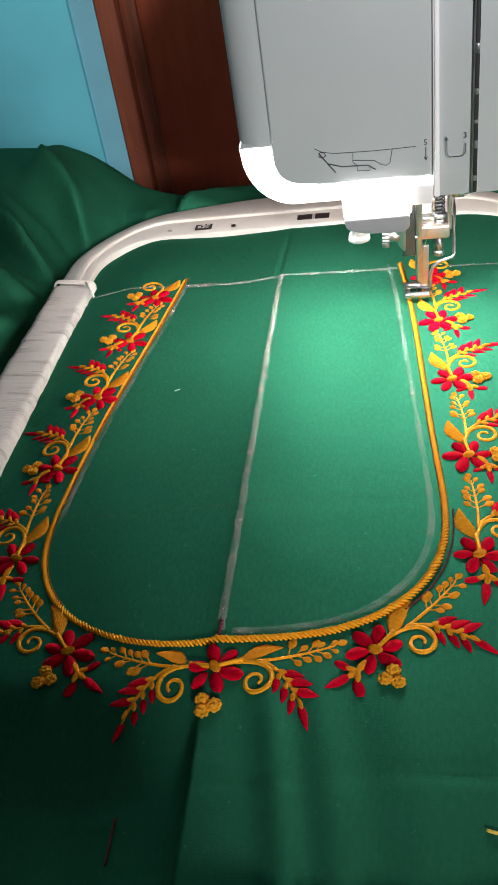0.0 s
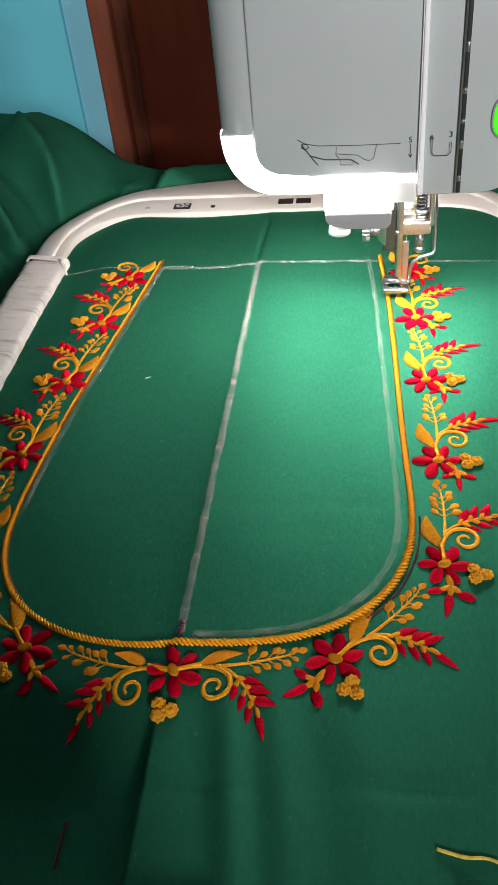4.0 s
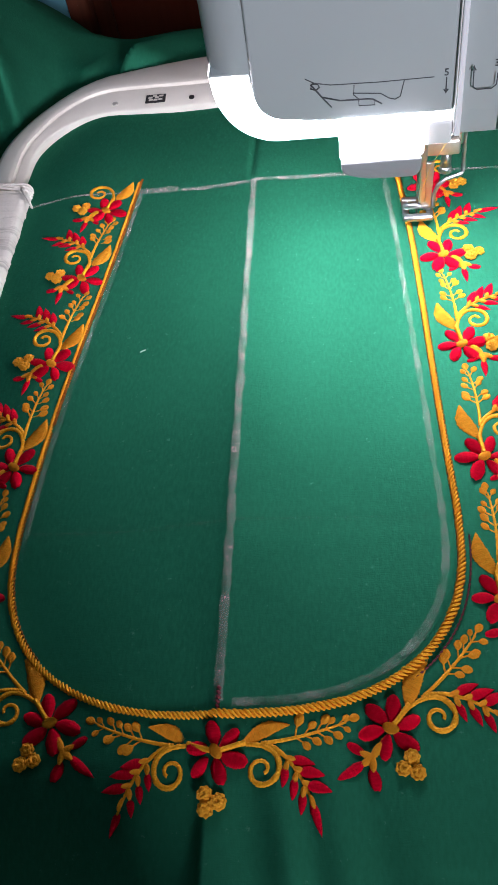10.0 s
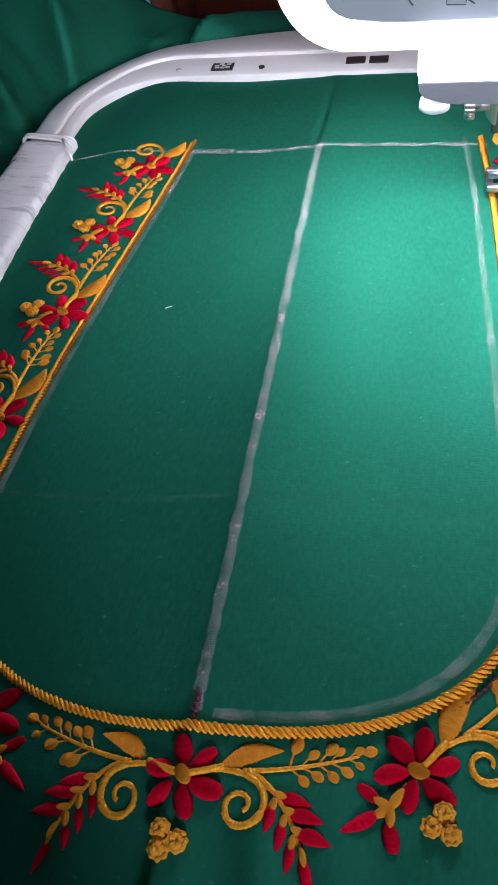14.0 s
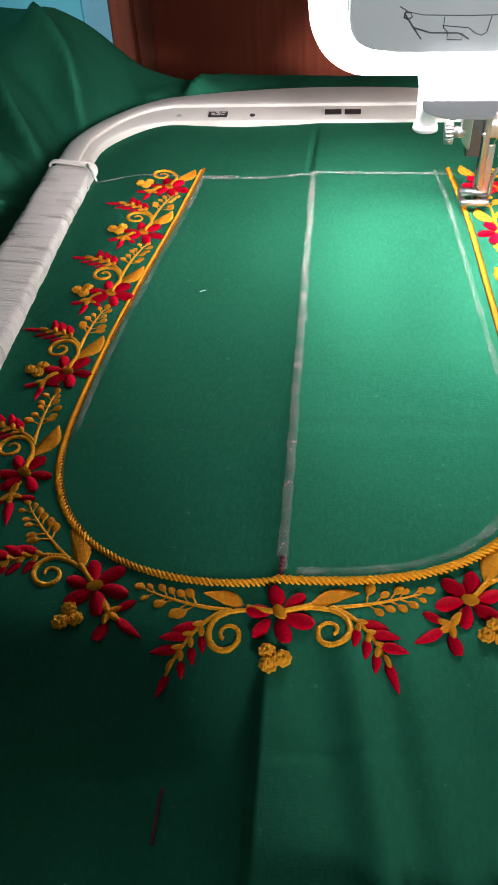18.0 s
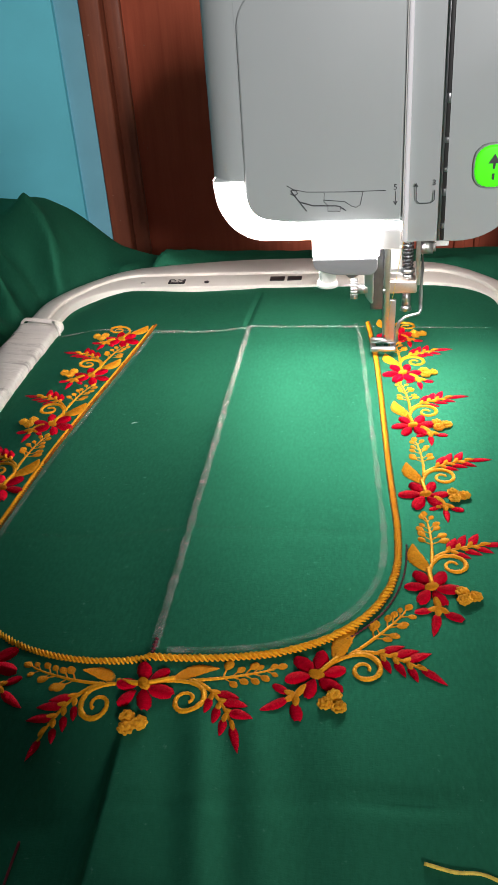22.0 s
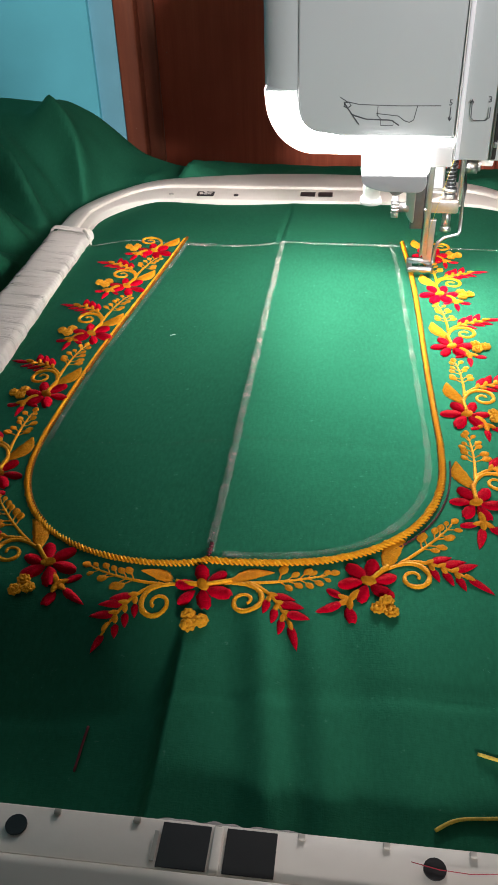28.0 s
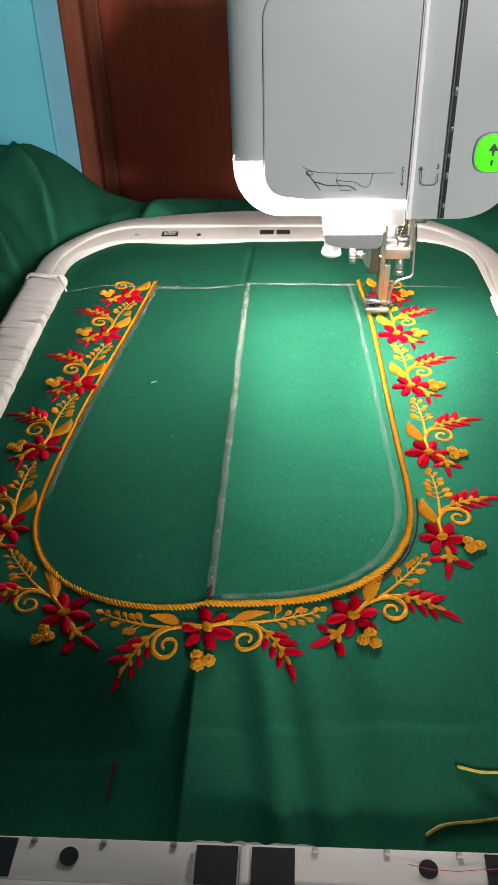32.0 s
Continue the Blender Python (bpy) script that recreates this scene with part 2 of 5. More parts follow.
def wood_material(name, dark, light, rough):
    m, nt, b = material(name)
    grain = ramp(nt, noise_tex(nt, 14, 5, 0.6, stretch=(14, 14, 0.7)), 0.3, 0.7)
    blot = ramp(nt, noise_tex(nt, 7, 3), 0.3, 0.75)
    c = mixed(nt, grain, rgba(dark), rgba(light))
    c = mixed(nt, blot, c, rgba(dark, 0.8))
    spots = ramp(nt, noise_tex(nt, 210, 2), 0.74, 0.78)
    c = mixed(nt, spots, c, (0.32, 0.2, 0.15, 1))
    nt.links.new(c, b.inputs["Base Color"])
    b.inputs["Roughness"].default_value = rough
    bump(nt, b, grain, 0.12, 0.001)
    return m


DOORM = wood_material("red_brown_varnished_wood", (0.38, 0.075, 0.038), (0.54, 0.125, 0.064), 0.4)
TRIMM = wood_material("red_brown_frame_paint", (0.2, 0.05, 0.024), (0.31, 0.085, 0.04), 0.5)


def glow(name, colour, strength):
    m, nt, b = material(name)
    b.inputs["Base Color"].default_value = rgba(colour)
    b.inputs["Emission Color"].default_value = rgba(colour)
    b.inputs["Emission Strength"].default_value = strength
    return m


LED = glow("lit_lamp_diffuser", (0.97, 1.0, 0.97), 13.0)
LED_RIM = glow("bright_lamp_rim", (0.97, 1.0, 0.97), 24.0)
GREEN = glow("lit_green_button", (0.025, 0.86, 0.006), 0.7)


# ---- mesh helpers ----
def part(name, bm, mat, parent=None, label="", smooth=True):
    me = bpy.data.meshes.new(name)
    bm.to_mesh(me)
    bm.free()
    me.materials.append(mat)
    if smooth:
        me.shade_smooth()
    ob = new(name, me)
    ob.parent = parent
    if label:
        tagged(ob, label)
    return ob


def share(name, me, parent, m):
    ob = new(name, me)
    ob.parent = parent
    ob.matrix_basis = m
    return ob


def sharp(ob, degrees=35):
    ob.data.set_sharp_from_angle(angle=radians(degrees))
    return ob


def box(bm, x0, x1, y0, y1, z0, z1, bevel=0.0, seg=2):
    r = bmesh.ops.create_cube(bm, size=1.0)
    for v in r["verts"]:
        v.co = Vector(((x0 + x1) / 2 + v.co.x * (x1 - x0), (y0 + y1) / 2 + v.co.y * (y1 - y0), (z0 + z1) / 2 + v.co.z * (z1 - z0)))
    if bevel:
        edges = list({e for v in r["verts"] for e in v.link_edges})
        bmesh.ops.bevel(bm, geom=edges, offset=bevel, segments=seg, affect="EDGES", profile=0.5)
    return bm


def rod(bm, a, b, r, r2=None, n=14, caps=True):
    a, b = Vector(a), Vector(b)
    res = bmesh.ops.create_cone(bm, cap_ends=caps, segments=n, radius1=r, radius2=r if r2 is None else r2, depth=(b - a).length)
    m = Matrix.Translation((a + b) / 2) @ (b - a).to_track_quat("Z", "Y").to_matrix().to_4x4()
    bmesh.ops.transform(bm, matrix=m, verts=res["verts"])
    return res["verts"]


def tube(bm, pts, r, n=8, taper=None):
    """A round tube along pts; taper: a function of 0..1 that scales the radius."""
    pts = [Vector(p) for p in pts]
    rings, up = [], Vector((0, 0, 1))
    for i, p in enumerate(pts):
        t = (pts[min(i + 1, len(pts) - 1)] - pts[max(i - 1, 0)]).normalized()
        side = t.cross(up)
        side = side.normalized() if side.length > 1e-4 else Vector((1, 0, 0))
        top = side.cross(t)
        k = r * (taper(i / (len(pts) - 1)) if taper else 1)
        rings.append([bm.verts.new(p + k * (math.cos(a) * side + math.sin(a) * top)) for a in (2 * math.pi * j / n for j in range(n))])
    for a, b in zip(rings, rings[1:]):
        for j in range(n):
            bm.faces.new((a[j], a[(j + 1) % n], b[(j + 1) % n], b[j]))
    bm.faces.new(rings[0][::-1])
    bm.faces.new(rings[-1])
    return bm


def prism(bm, outline, y0, y1, bevel=0.0, seg=3):
    """An outline in x and z, drawn out from y0 to y1."""
    vs = [bm.verts.new((x, y0, z)) for x, z in outline]
    face = bm.faces.new(vs)
    r = bmesh.ops.extrude_face_region(bm, geom=[face])
    for v in r["geom"]:
        if isinstance(v, bmesh.types.BMVert):
            v.co.y = y1
    bmesh.ops.recalc_face_normals(bm, faces=bm.faces[:])
    if bevel:
        front = [e for e in bm.edges if all(abs(v.co.y - y0) < 1e-6 for v in e.verts)]
        bmesh.ops.remove_doubles(bm, verts=bm.verts[:], dist=1e-5)
        front = [e for e in bm.edges if all(abs(v.co.y - y0) < 1e-6 for v in e.verts)]
        bmesh.ops.bevel(bm, geom=front, offset=bevel, segments=seg, affect="EDGES", profile=0.5, clamp_overlap=True)
    return bm


def rounded(corners, n=8):
    """An outline from corners (x, z, radius), each rounded."""
    out = []
    for i, (x, z, r) in enumerate(corners):
        p, a, b = Vector((x, z)), Vector(corners[i - 1][:2]), Vector(corners[(i + 1) % len(corners)][:2])
        if r <= 0:
            out.append((x, z))
            continue
        da, db = (a - p).normalized(), (b - p).normalized()
        r = min(r, 0.48 * (a - p).length, 0.48 * (b - p).length)
        for k in range(n + 1):
            t = k / n
            q = p + da * r * (1 - t) ** 2 + db * r * t ** 2
            out.append((q.x, q.y))
    return out


def thing(name, label, category, group="", kind="", at=(0, 0, 0)):
    ob = new(name)
    ob.location = at
    return tagged(ob, label, category, group, kind)


def smoothstep(a, b, x):
    t = min(1, max(0, (x - a) / (b - a)))
    return t * t * (3 - 2 * t)


# ---- the cloth's lie ----
HOOP_X, HOOP_Y, HALF_X, HALF_Y, CORNER = 0.0120, 0.138, 0.1370, 0.2220, 0.042


def hoop_gap(x, y):
    """How far a place lies outside the hoop's inner edge (minus: inside)."""
    qx, qy = abs(x - HOOP_X) - HALF_X + CORNER, abs(y - HOOP_Y) - HALF_Y + CORNER
    return math.hypot(max(qx, 0), max(qy, 0)) + min(max(qx, qy), 0) - CORNER


def hoop_base(y):
    """The height of the hoop's ring: it lies a touch lower at the machine."""
    return 0.0005 - 0.0215 * (y + 0.086)


def crease(x, y):
    """The pressed fold down the middle."""
    front = smoothstep(0.016, -0.088, y)
    c = -0.0024 * smoothstep(0.012, -0.02, y)
    d = x - c
    back = 1 - smoothstep(0.27, 0.35, y) * 0.6
    a = abs(d)
    if d >= 0:
        return -0.0006 * back * (1 - math.exp(-a / 0.03))
    ridge = 0.0062 * smoothstep(0.002, -0.040, y) * (1 - math.exp(-(d / 0.0026) ** 2))
    hollow = 0.0059 * (1 - math.exp(-a / 0.036)) * math.exp(-(a / (0.072 + 0.022 * smoothstep(0.20, 0.08, y))) ** 4) * (1 - front)
    hollow += 0.0010 * (1 - math.exp(-a / 0.004)) * math.exp(-(a / 0.08) ** 4) * (1 - front)
    return -ridge - 0.075 * min(a, 0.10) * smoothstep(0.0, -0.06, y) - back * (hollow + 0.0134 * front * (1 - math.exp(-a / 0.016)))


def cloth_z(x, y):
    inside = crease(x, y) - 0.0055 * max(0.0, (y - 0.22) / 0.13) ** 2
    inside -= 0.06 * max(0.0, -0.004 - y) + 0.0045 * smoothstep(-0.088, -0.126, x)
    # soft pleats towards the front bar
    f = smoothstep(0.008, -0.03, y)
    for cx, w, h in ((0.026, 0.0055, 0.0036), (0.042, 0.0075, 0.0028), (0.066, 0.012, 0.0020), (-0.03, 0.012, 0.0025), (-0.055, 0.010, 0.0022), (0.09, 0.02, 0.0015)):
        inside += f * h * math.exp(-(((x - cx) + (y + 0.05) * 0.15) / w) ** 2)
    inside -= 0.0022 * math.exp(-((x + 0.001 - 0.03 * (y - 0.31)) / 0.0018) ** 2) * smoothstep(0.275, 0.30, y) * smoothstep(0.362, 0.33, y)
    inside += 0.0005 * noise.noise((x * 22, y * 22, 0.3)) + 0.00012 * noise.noise((x * 90, y * 70, 2.3))
    inside -= 0.0005 * math.exp(-((y - 0.0835) / 0.0012) ** 2) * smoothstep(0.09, 0.07, abs(x)) + 0.0011 * math.exp(-((y + 0.040 - 0.05 * x) / 0.0016) ** 2)
    gap = hoop_gap(x, y)
    if gap < 0.002:
        return inside
    # outside: under the ring, then falling in folds, with a heap behind on the side away from the column
    drop = -0.012 - 0.0215 * (y + 0.086) - 0.010 * smoothstep(0.04, 0.16, gap)
    drop += 0.013 * smoothstep(0.020, 0.060, gap) * smoothstep(-0.12, -0.165, x)
    heap = 0.0
    out = smoothstep(0.016, 0.10, gap)
    side = smoothstep(-0.085, -0.185, x) * smoothstep(0.16, 0.40, y + 0.3 * max(0, -x - 0.14)) * out
    heap += (0.032 + 0.014 * smoothstep(-0.15, -0.25, x)) * side
    heap += 0.015 * smoothstep(0.03, 0.06, gap) * smoothstep(0.36, 0.42, y)
    # folds that run down from the heap to the hoop
    reach = math.hypot(x + 0.125, y - 0.30)
    a = math.atan2(y - 0.30, -x - 0.125) + 0.25 * noise.noise((x * 14, y * 14, 5.1))
    folds = ((1 - abs(math.sin(4.6 * a + 0.5))) ** 1.6 - 0.3) * smoothstep(0.025, 0.065, reach) * smoothstep(0.190, 0.090, reach)
    folds += 0.35 * ((1 - abs(math.sin(8.3 * a + 1.9))) ** 1.3 - 0.35) * smoothstep(0.03, 0.06, reach) * smoothstep(0.16, 0.09, reach)
    wr = 0.002 * noise.noise((x * 18 + 3, y * 12, 1.7)) + 0.027 * folds
    wr += 0.0050 * noise.noise((x * 55, y * 45, 8.0)) * smoothstep(0.12, 0.03, gap)
    z = drop + heap * (1 + 0.1 * noise.noise((x * 9, y * 6, 0.0))) + wr * smoothstep(0.022, 0.06, gap)
    z -= 1.2 * max(0.0, y - 0.455) ** 1.25
    k = smoothstep(0.002, 0.012, gap)
    return inside * (1 - k) + z * k


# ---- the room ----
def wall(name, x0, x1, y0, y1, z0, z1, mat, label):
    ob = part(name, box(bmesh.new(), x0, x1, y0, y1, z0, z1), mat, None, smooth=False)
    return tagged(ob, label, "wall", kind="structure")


FLOOR, TOP = -0.80, 1.75
wall("wall_back", -1.6, -0.235, 0.715, 0.86, FLOOR, TOP, WALLM, "turquoise painted plaster wall beside the door")
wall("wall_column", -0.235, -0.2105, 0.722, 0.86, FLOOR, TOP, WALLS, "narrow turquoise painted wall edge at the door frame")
# Two unseen blockers, added only to keep the tube light off cloth and hoop.
wall("unseen_shade_wall", -1.5, 0.152, -0.47, -0.42, FLOOR, 0.36, ROOM, "added unseen wall that shades the left of the cloth")
wall("unseen_shade_ledge", 0.152, 1.5, -0.47, -0.42, FLOOR, 0.135, ROOM, "added unseen low wall that shades the hoop's front bar")
wall("wall_right", 1.5, 1.6, -2.75, 0.86, FLOOR, TOP, ROOM, "plain turquoise plaster wall of the room")
wall("wall_left", -1.6, -1.5, -2.75, 0.715, FLOOR, TOP, ROOM, "plain turquoise plaster wall of the room")
wall("wall_front", -1.5, 1.5, -2.75, -2.65, FLOOR, TOP, ROOM, "plain turquoise plaster wall of the room")
tagged(part("floor", box(bmesh.new(), -1.6, 1.6, -2.75, 0.86, FLOOR - 0.1, FLOOR), ROOM, smooth=False), "plain grey-green room floor", "floor", kind="structure")
tagged(part("ceiling", box(bmesh.new(), -1.6, 1.6, -2.75, 0.86, TOP, TOP + 0.1), ROOM, smooth=False), "plain pale ceiling", "ceiling", kind="structure")

door = thing("door_1", "closed red-brown varnished wooden door with raised panels", "door", kind="structure", at=(0.3, 0.73, FLOOR))


def at_base(ob, top):
    """Keep a part that was built in world places under a thing whose base lies elsewhere."""
    ob.matrix_parent_inverse = Matrix.Translation(top.location).inverted()
    return ob


at_base(part("door_leaf", box(bmesh.new(), -0.188, 0.72, 0.742, 0.78, FLOOR + 0.002, 1.25, 0.002), DOORM, door), door)
bm = bmesh.new()
for x0, x1 in ((0.165, 0.176), (0.186, 0.192)):
    box(bm, x0, x1, 0.738, 0.7425, FLOOR + 0.1, 1.15, 0.0015)
at_base(part("panel_moulding", bm, DOORM, door), door)
frame_ob = thing("door_frame", "red-brown painted wooden door frame with chipped edge", "door frame", kind="structure", at=(-0.2, 0.72, FLOOR))
bm = prism(bmesh.new(), [(-0.2095, FLOOR), (-0.1885, FLOOR), (-0.1885, 1.3), (-0.2095, 1.3)], 0.718, 0.80, 0.003)
at_base(part("jamb", bm, TRIMM, frame_ob), frame_ob)
at_base(part("stop_bead", box(bmesh.new(), -0.1885, -0.172, 0.733, 0.7405, FLOOR, 1.25, 0.0015), TRIMM, frame_ob), frame_ob)
wall("wall_over_door", -0.2105, 1.5, 0.782, 0.86, FLOOR, TOP, ROOM, "plaster behind the door opening")

table = thing("table", "dark laminate sewing table under the cloth", "table", at=(0.05, 0.15, FLOOR))
at_base(part("tabletop", box(bmesh.new(), -0.7, 0.8, -0.35, 0.60, -0.125, -0.095, 0.003), TABLE, table), table)
for lx in (-0.65, 0.75):
    for ly in (-0.3, 0.55):
        at_base(part("leg", box(bmesh.new(), lx - 0.02, lx + 0.02, ly - 0.02, ly + 0.02, FLOOR, -0.125, 0.002), TABLE, table), table)

# ---- cloth ----
cloth = thing("embroidered_cloth", "green cotton cloth with red and gold embroidered neckline in a hoop", "cloth")


def sheet(name, xs, ys, mat, parent):
    bm = bmesh.new()
    rows = [[bm.verts.new((x, y, cloth_z(x, y))) for x in xs] for y in ys]
    for a, b in zip(rows, rows[1:]):
        for i in range(len(xs) - 1):
            bm.faces.new((a[i], a[i + 1], b[i + 1], b[i]))
    return part(name, bm, mat, parent)


sheet("fabric", np.concatenate([np.arange(-0.62, -0.32, 0.006), np.arange(-0.32, -0.14, 0.003), np.arange(-0.14, -0.0165, 0.0025), np.arange(-0.015, 0.0035, 0.0007), np.arange(0.005, 0.17, 0.0025), np.arange(0.17, 0.62, 0.006)]).tolist(),
      np.concatenate([np.arange(-0.30, -0.1, 0.005), np.arange(-0.1, 0.62, 0.0032)]).tolist(), CLOTH, cloth)


def ribbon(name, pts, width, mat, parent, lift=0.0003, label="", cover=None):
    """A thin chalk stroke along pts (x, y) on the cloth."""
    bm = bmesh.new()
    layer = bm.verts.layers.float.new("cover")
    rows = []
    for i, (x, y) in enumerate(pts):
        ax, ay = pts[max(i - 1, 0)]
        bx, by = pts[min(i + 1, len(pts) - 1)]
        d = Vector((bx - ax, by - ay)).normalized()
        s = Vector((-d.y, d.x))
        t = i / (len(pts) - 1)
        w = width * (0.8 + 0.35 * noise.noise((x * 130, y * 130, 2.0)) + 0.3 * noise.noise((x * 420, y * 420, 6.0)))
        row = []
        for k, c in ((-0.95, 0.0), (-0.72, 0.85), (0.0, 1.0), (0.72, 0.85), (0.95, 0.0)):
            q = Vector((x, y)) + s * k * w
            v = bm.verts.new((q.x, q.y, cloth_z(q.x, q.y) + lift))
            v[layer] = c * (cover(t) if cover else 1.0) * max(0.3, 0.75 + 0.35 * noise.noise((q.x * 160, q.y * 160, 9.0)))
            row.append(v)
        rows.append(row)
    for a, b in zip(rows, rows[1:]):
        for i in range(4):
            bm.faces.new((a[i], a[i + 1], b[i + 1], b[i]))
    return part(name, bm, mat, parent, label)


def line(x0, y0, x1, y1, step=0.0014):
    n = max(2, int(math.hypot(x1 - x0, y1 - y0) / step))
    return [(x0 + (x1 - x0) * i / n, y0 + (y1 - y0) * i / n) for i in range(n + 1)]


# The neckline: straight sides that draw in upwards, and a full round bottom.
def neck_half(y):
    return 0.0823 - 0.0163 * max(0.0, (y - 0.085) / 0.205) ** 1.15


def neck_mid(y):
    return 0.0048 * smoothstep(0.10, 0.26, y)


def neckline(inset=0.0, top_l=0.2945, top_r=0.292, n=90):
    pts = []
    for i in range(n):
        y = top_l + (0.078 - top_l) * i / n
        pts.append((neck_mid(y) - neck_half(y) + inset, y))
    for i in range(2 * n + 1):
        a = math.pi * (i / (2 * n))
        c, s = -math.cos(a), math.sin(a)
        x = math.copysign(abs(c) ** (2 / 2.6), c) * (0.0823 - inset)
        y = 0.078 - abs(s) ** (2 / 2.5) * (0.066 - inset)
        pts.append((x, y))
    for i in range(1, n + 1):
        y = 0.078 + (top_r - 0.078) * i / n
        pts.append((neck_mid(y) + neck_half(y) - inset, y))
    return pts


def spaced(pts, step):
    """The same line in even steps."""
    out, left = [pts[0]], step
    for (ax, ay), (bx, by) in zip(pts, pts[1:]):
        d = math.hypot(bx - ax, by - ay)
        pos = left
        while pos <= d:
            out.append((ax + (bx - ax) * pos / d, ay + (by - ay) * pos / d))
            pos += step
        left = pos - d
    return out


ribbon("chalk_line", line(-0.119, 0.2800, -0.064, 0.2845), 0.0012, CHALK, cloth)
ribbon("chalk_line", line(-0.061, 0.2856, -0.040, 0.2868), 0.0032, CHALK, cloth, cover=lambda t: 0.85)
ribbon("chalk_line", line(-0.038, 0.2856, 0.074, 0.2830), 0.0021, CHALK, cloth, cover=lambda t: 0.85 + 0.25 * noise.noise((t * 14, 5.0, 0.0)))
ribbon("chalk_line", line(0.098, 0.2810, 0.140, 0.2785), 0.0013, CHALK, cloth, cover=lambda t: 0.9 - 0.6 * t)
ribbon("chalk_line", [(x + 0.0005 * noise.noise((y * 55, 3.0, 0.0)), y) for x, y in line(-0.0002, 0.016, 0.0005, 0.2840)], 0.0024, CHALK, cloth, cover=lambda t: min(0.95, 0.62 + 0.26 * t + 0.30 * noise.noise((t * 22, 7.0, 0.0))))
near, far_in = neckline(0.0038, 0.286, 0.29), neckline(0.0068, 0.286, 0.29)


def chalk_shift(y):
    """The chalk draws away from the border towards the shoulder."""
    return 0.5 * smoothstep(0.012, 0.05, y) + 0.5 * smoothstep(0.12, 0.22, y)


inner = spaced([(a[0] + (b[0] - a[0]) * chalk_shift(a[1]), a[1] + (b[1] - a[1]) * chalk_shift(a[1])) for a, b in zip(near, far_in)], 0.0016)
ribbon("chalk_line", [p for p in inner if p[0] > 0.003 and p[1] < 0.09], 0.0021, CHALK, cloth, cover=lambda t: max(0.0, 0.40 + 0.45 * noise.noise((t * 13, 1.0, 0.0))))
ribbon("chalk_line", [p for p in inner if p[0] > 0.03 and p[1] >= 0.088], 0.0017, CHALK, cloth, cover=lambda t: max(0.0, 0.42 + 0.45 * noise.noise((t * 16, 4.0, 0.0))))
ribbon("chalk_line", [p for p in spaced(neckline(0.0029, 0.286, 0.29), 0.0016) if p[0] < -0.03 and p[1] > 0.07], 0.0016, CHALK, cloth, cover=lambda t: max(0.08, 0.60 - 0.35 * smoothstep(0.10, 0.25, t) * smoothstep(0.88, 0.75, t) + 0.35 * noise.noise((t * 17, 8.0, 0.0))) * smoothstep(1.0, 0.90, t))
# Light along the cross crease, painted as faint pale strokes.
ribbon("fold_highlight", line(-0.082, 0.0815, -0.002, 0.0845), 0.0011, CHALK, cloth, cover=lambda t: 0.09)
ribbon("fold_highlight", line(0.002, 0.0843, 0.074, 0.0835), 0.0010, CHALK, cloth, cover=lambda t: 0.08)


def rope(name, pts, parent, width, pitch, mat, lean=1.0, height=0.0016, label=""):
    """A corded border: strands that wind round it, one beside the other."""
    bm = bmesh.new()
    pts = spaced(pts, pitch)
    for i in range(len(pts) - 1):
        (x, y), (bx, by) = pts[i], pts[i + 1]
        d = Vector((bx - x, by - y)).normalized()
        s = Vector((-d.y, d.x))
        j = (1 + 0.22 * noise.noise((x * 900, y * 900, 4.0))) * (1 - 0.22 * smoothstep(0.03, 0.12, y))
        z = cloth_z(x, y)
        rings = []
        for k in range(7):
            a = radians(-84 + 28 * k)
            c = Vector((x, y)) + s * (math.sin(a) * width * 0.5 * j) + d * (lean * width * 0.32 * a)
            h = height * math.cos(a) * j
            w = pitch * 0.50 * (0.75 + 0.25 * math.cos(a))
            ring_ = []
            for u, drop in ((-1, 1.0), (-0.62, 0.28), (0, 0.0), (0.62, 0.28), (1, 1.0)):
                q = c + d * (u * w) - s * (math.sin(a) * drop * 0.0009)
                ring_.append(bm.verts.new((q.x, q.y, z + h * (1 - drop * 0.9) + 0.0001)))
            rings.append(ring_)
        for a, b in zip(rings, rings[1:]):
            for k in range(4):
                bm.faces.new((a[k], b[k], b[k + 1], a[k + 1]))
    return tagged(part(name, bm, mat, parent, label), kind="stuff")


whole = neckline()
low = min(range(len(whole)), key=lambda i: abs(whole[i][0]) + whole[i][1])
rope("rope_border", whole[low:], cloth, 0.0034, 0.0017, ROPE, -1.05, 0.0017, "golden corded satin-stitch border")
rope("rope_border", whole[: low + 1][::-1], cloth, 0.0028, 0.0016, ROPE, -1.05, 0.0015, "golden corded satin-stitch border")
rope("edge_stitch_and_shade", [p for p in neckline(0.0011) if p[0] > 0 and p[1] > 0.04], cloth, 0.0009, 0.0021, BROWN, -0.6, 0.0009, "brown stitches and painted shade along the border")
rope("edge_stitch_and_shade", [p for p in neckline(-0.0011) if p[0] > 0 and p[1] > 0.04], cloth, 0.0007, 0.0024, BROWN, -0.6, 0.0008, "brown stitches and painted shade along the border")
# On the left the brown strands paint the rope's shaded flank.
rope("edge_stitch_and_shade", [p for p in neckline(0.0011) if p[0] < 0 and p[1] > 0.13], cloth, 0.0019, 0.0015, BROWN, -0.8, 0.0019, "brown stitches and painted shade along the border")
rope("edge_stitch_and_shade", [p for p in neckline(0.0012) if p[0] < 0 and 0.03 < p[1] < 0.13], cloth, 0.0008, 0.0020, BROWN, -0.6, 0.0009, "brown stitches and painted shade along the border")
rope("running_stitch", [p for p in spaced(neckline(-0.0031), 0.001) if p[0] > 0.062 and p[1] < 0.078], cloth, 0.0010, 0.0019, MAROON, -0.3, 0.0006, "maroon outline stitches")
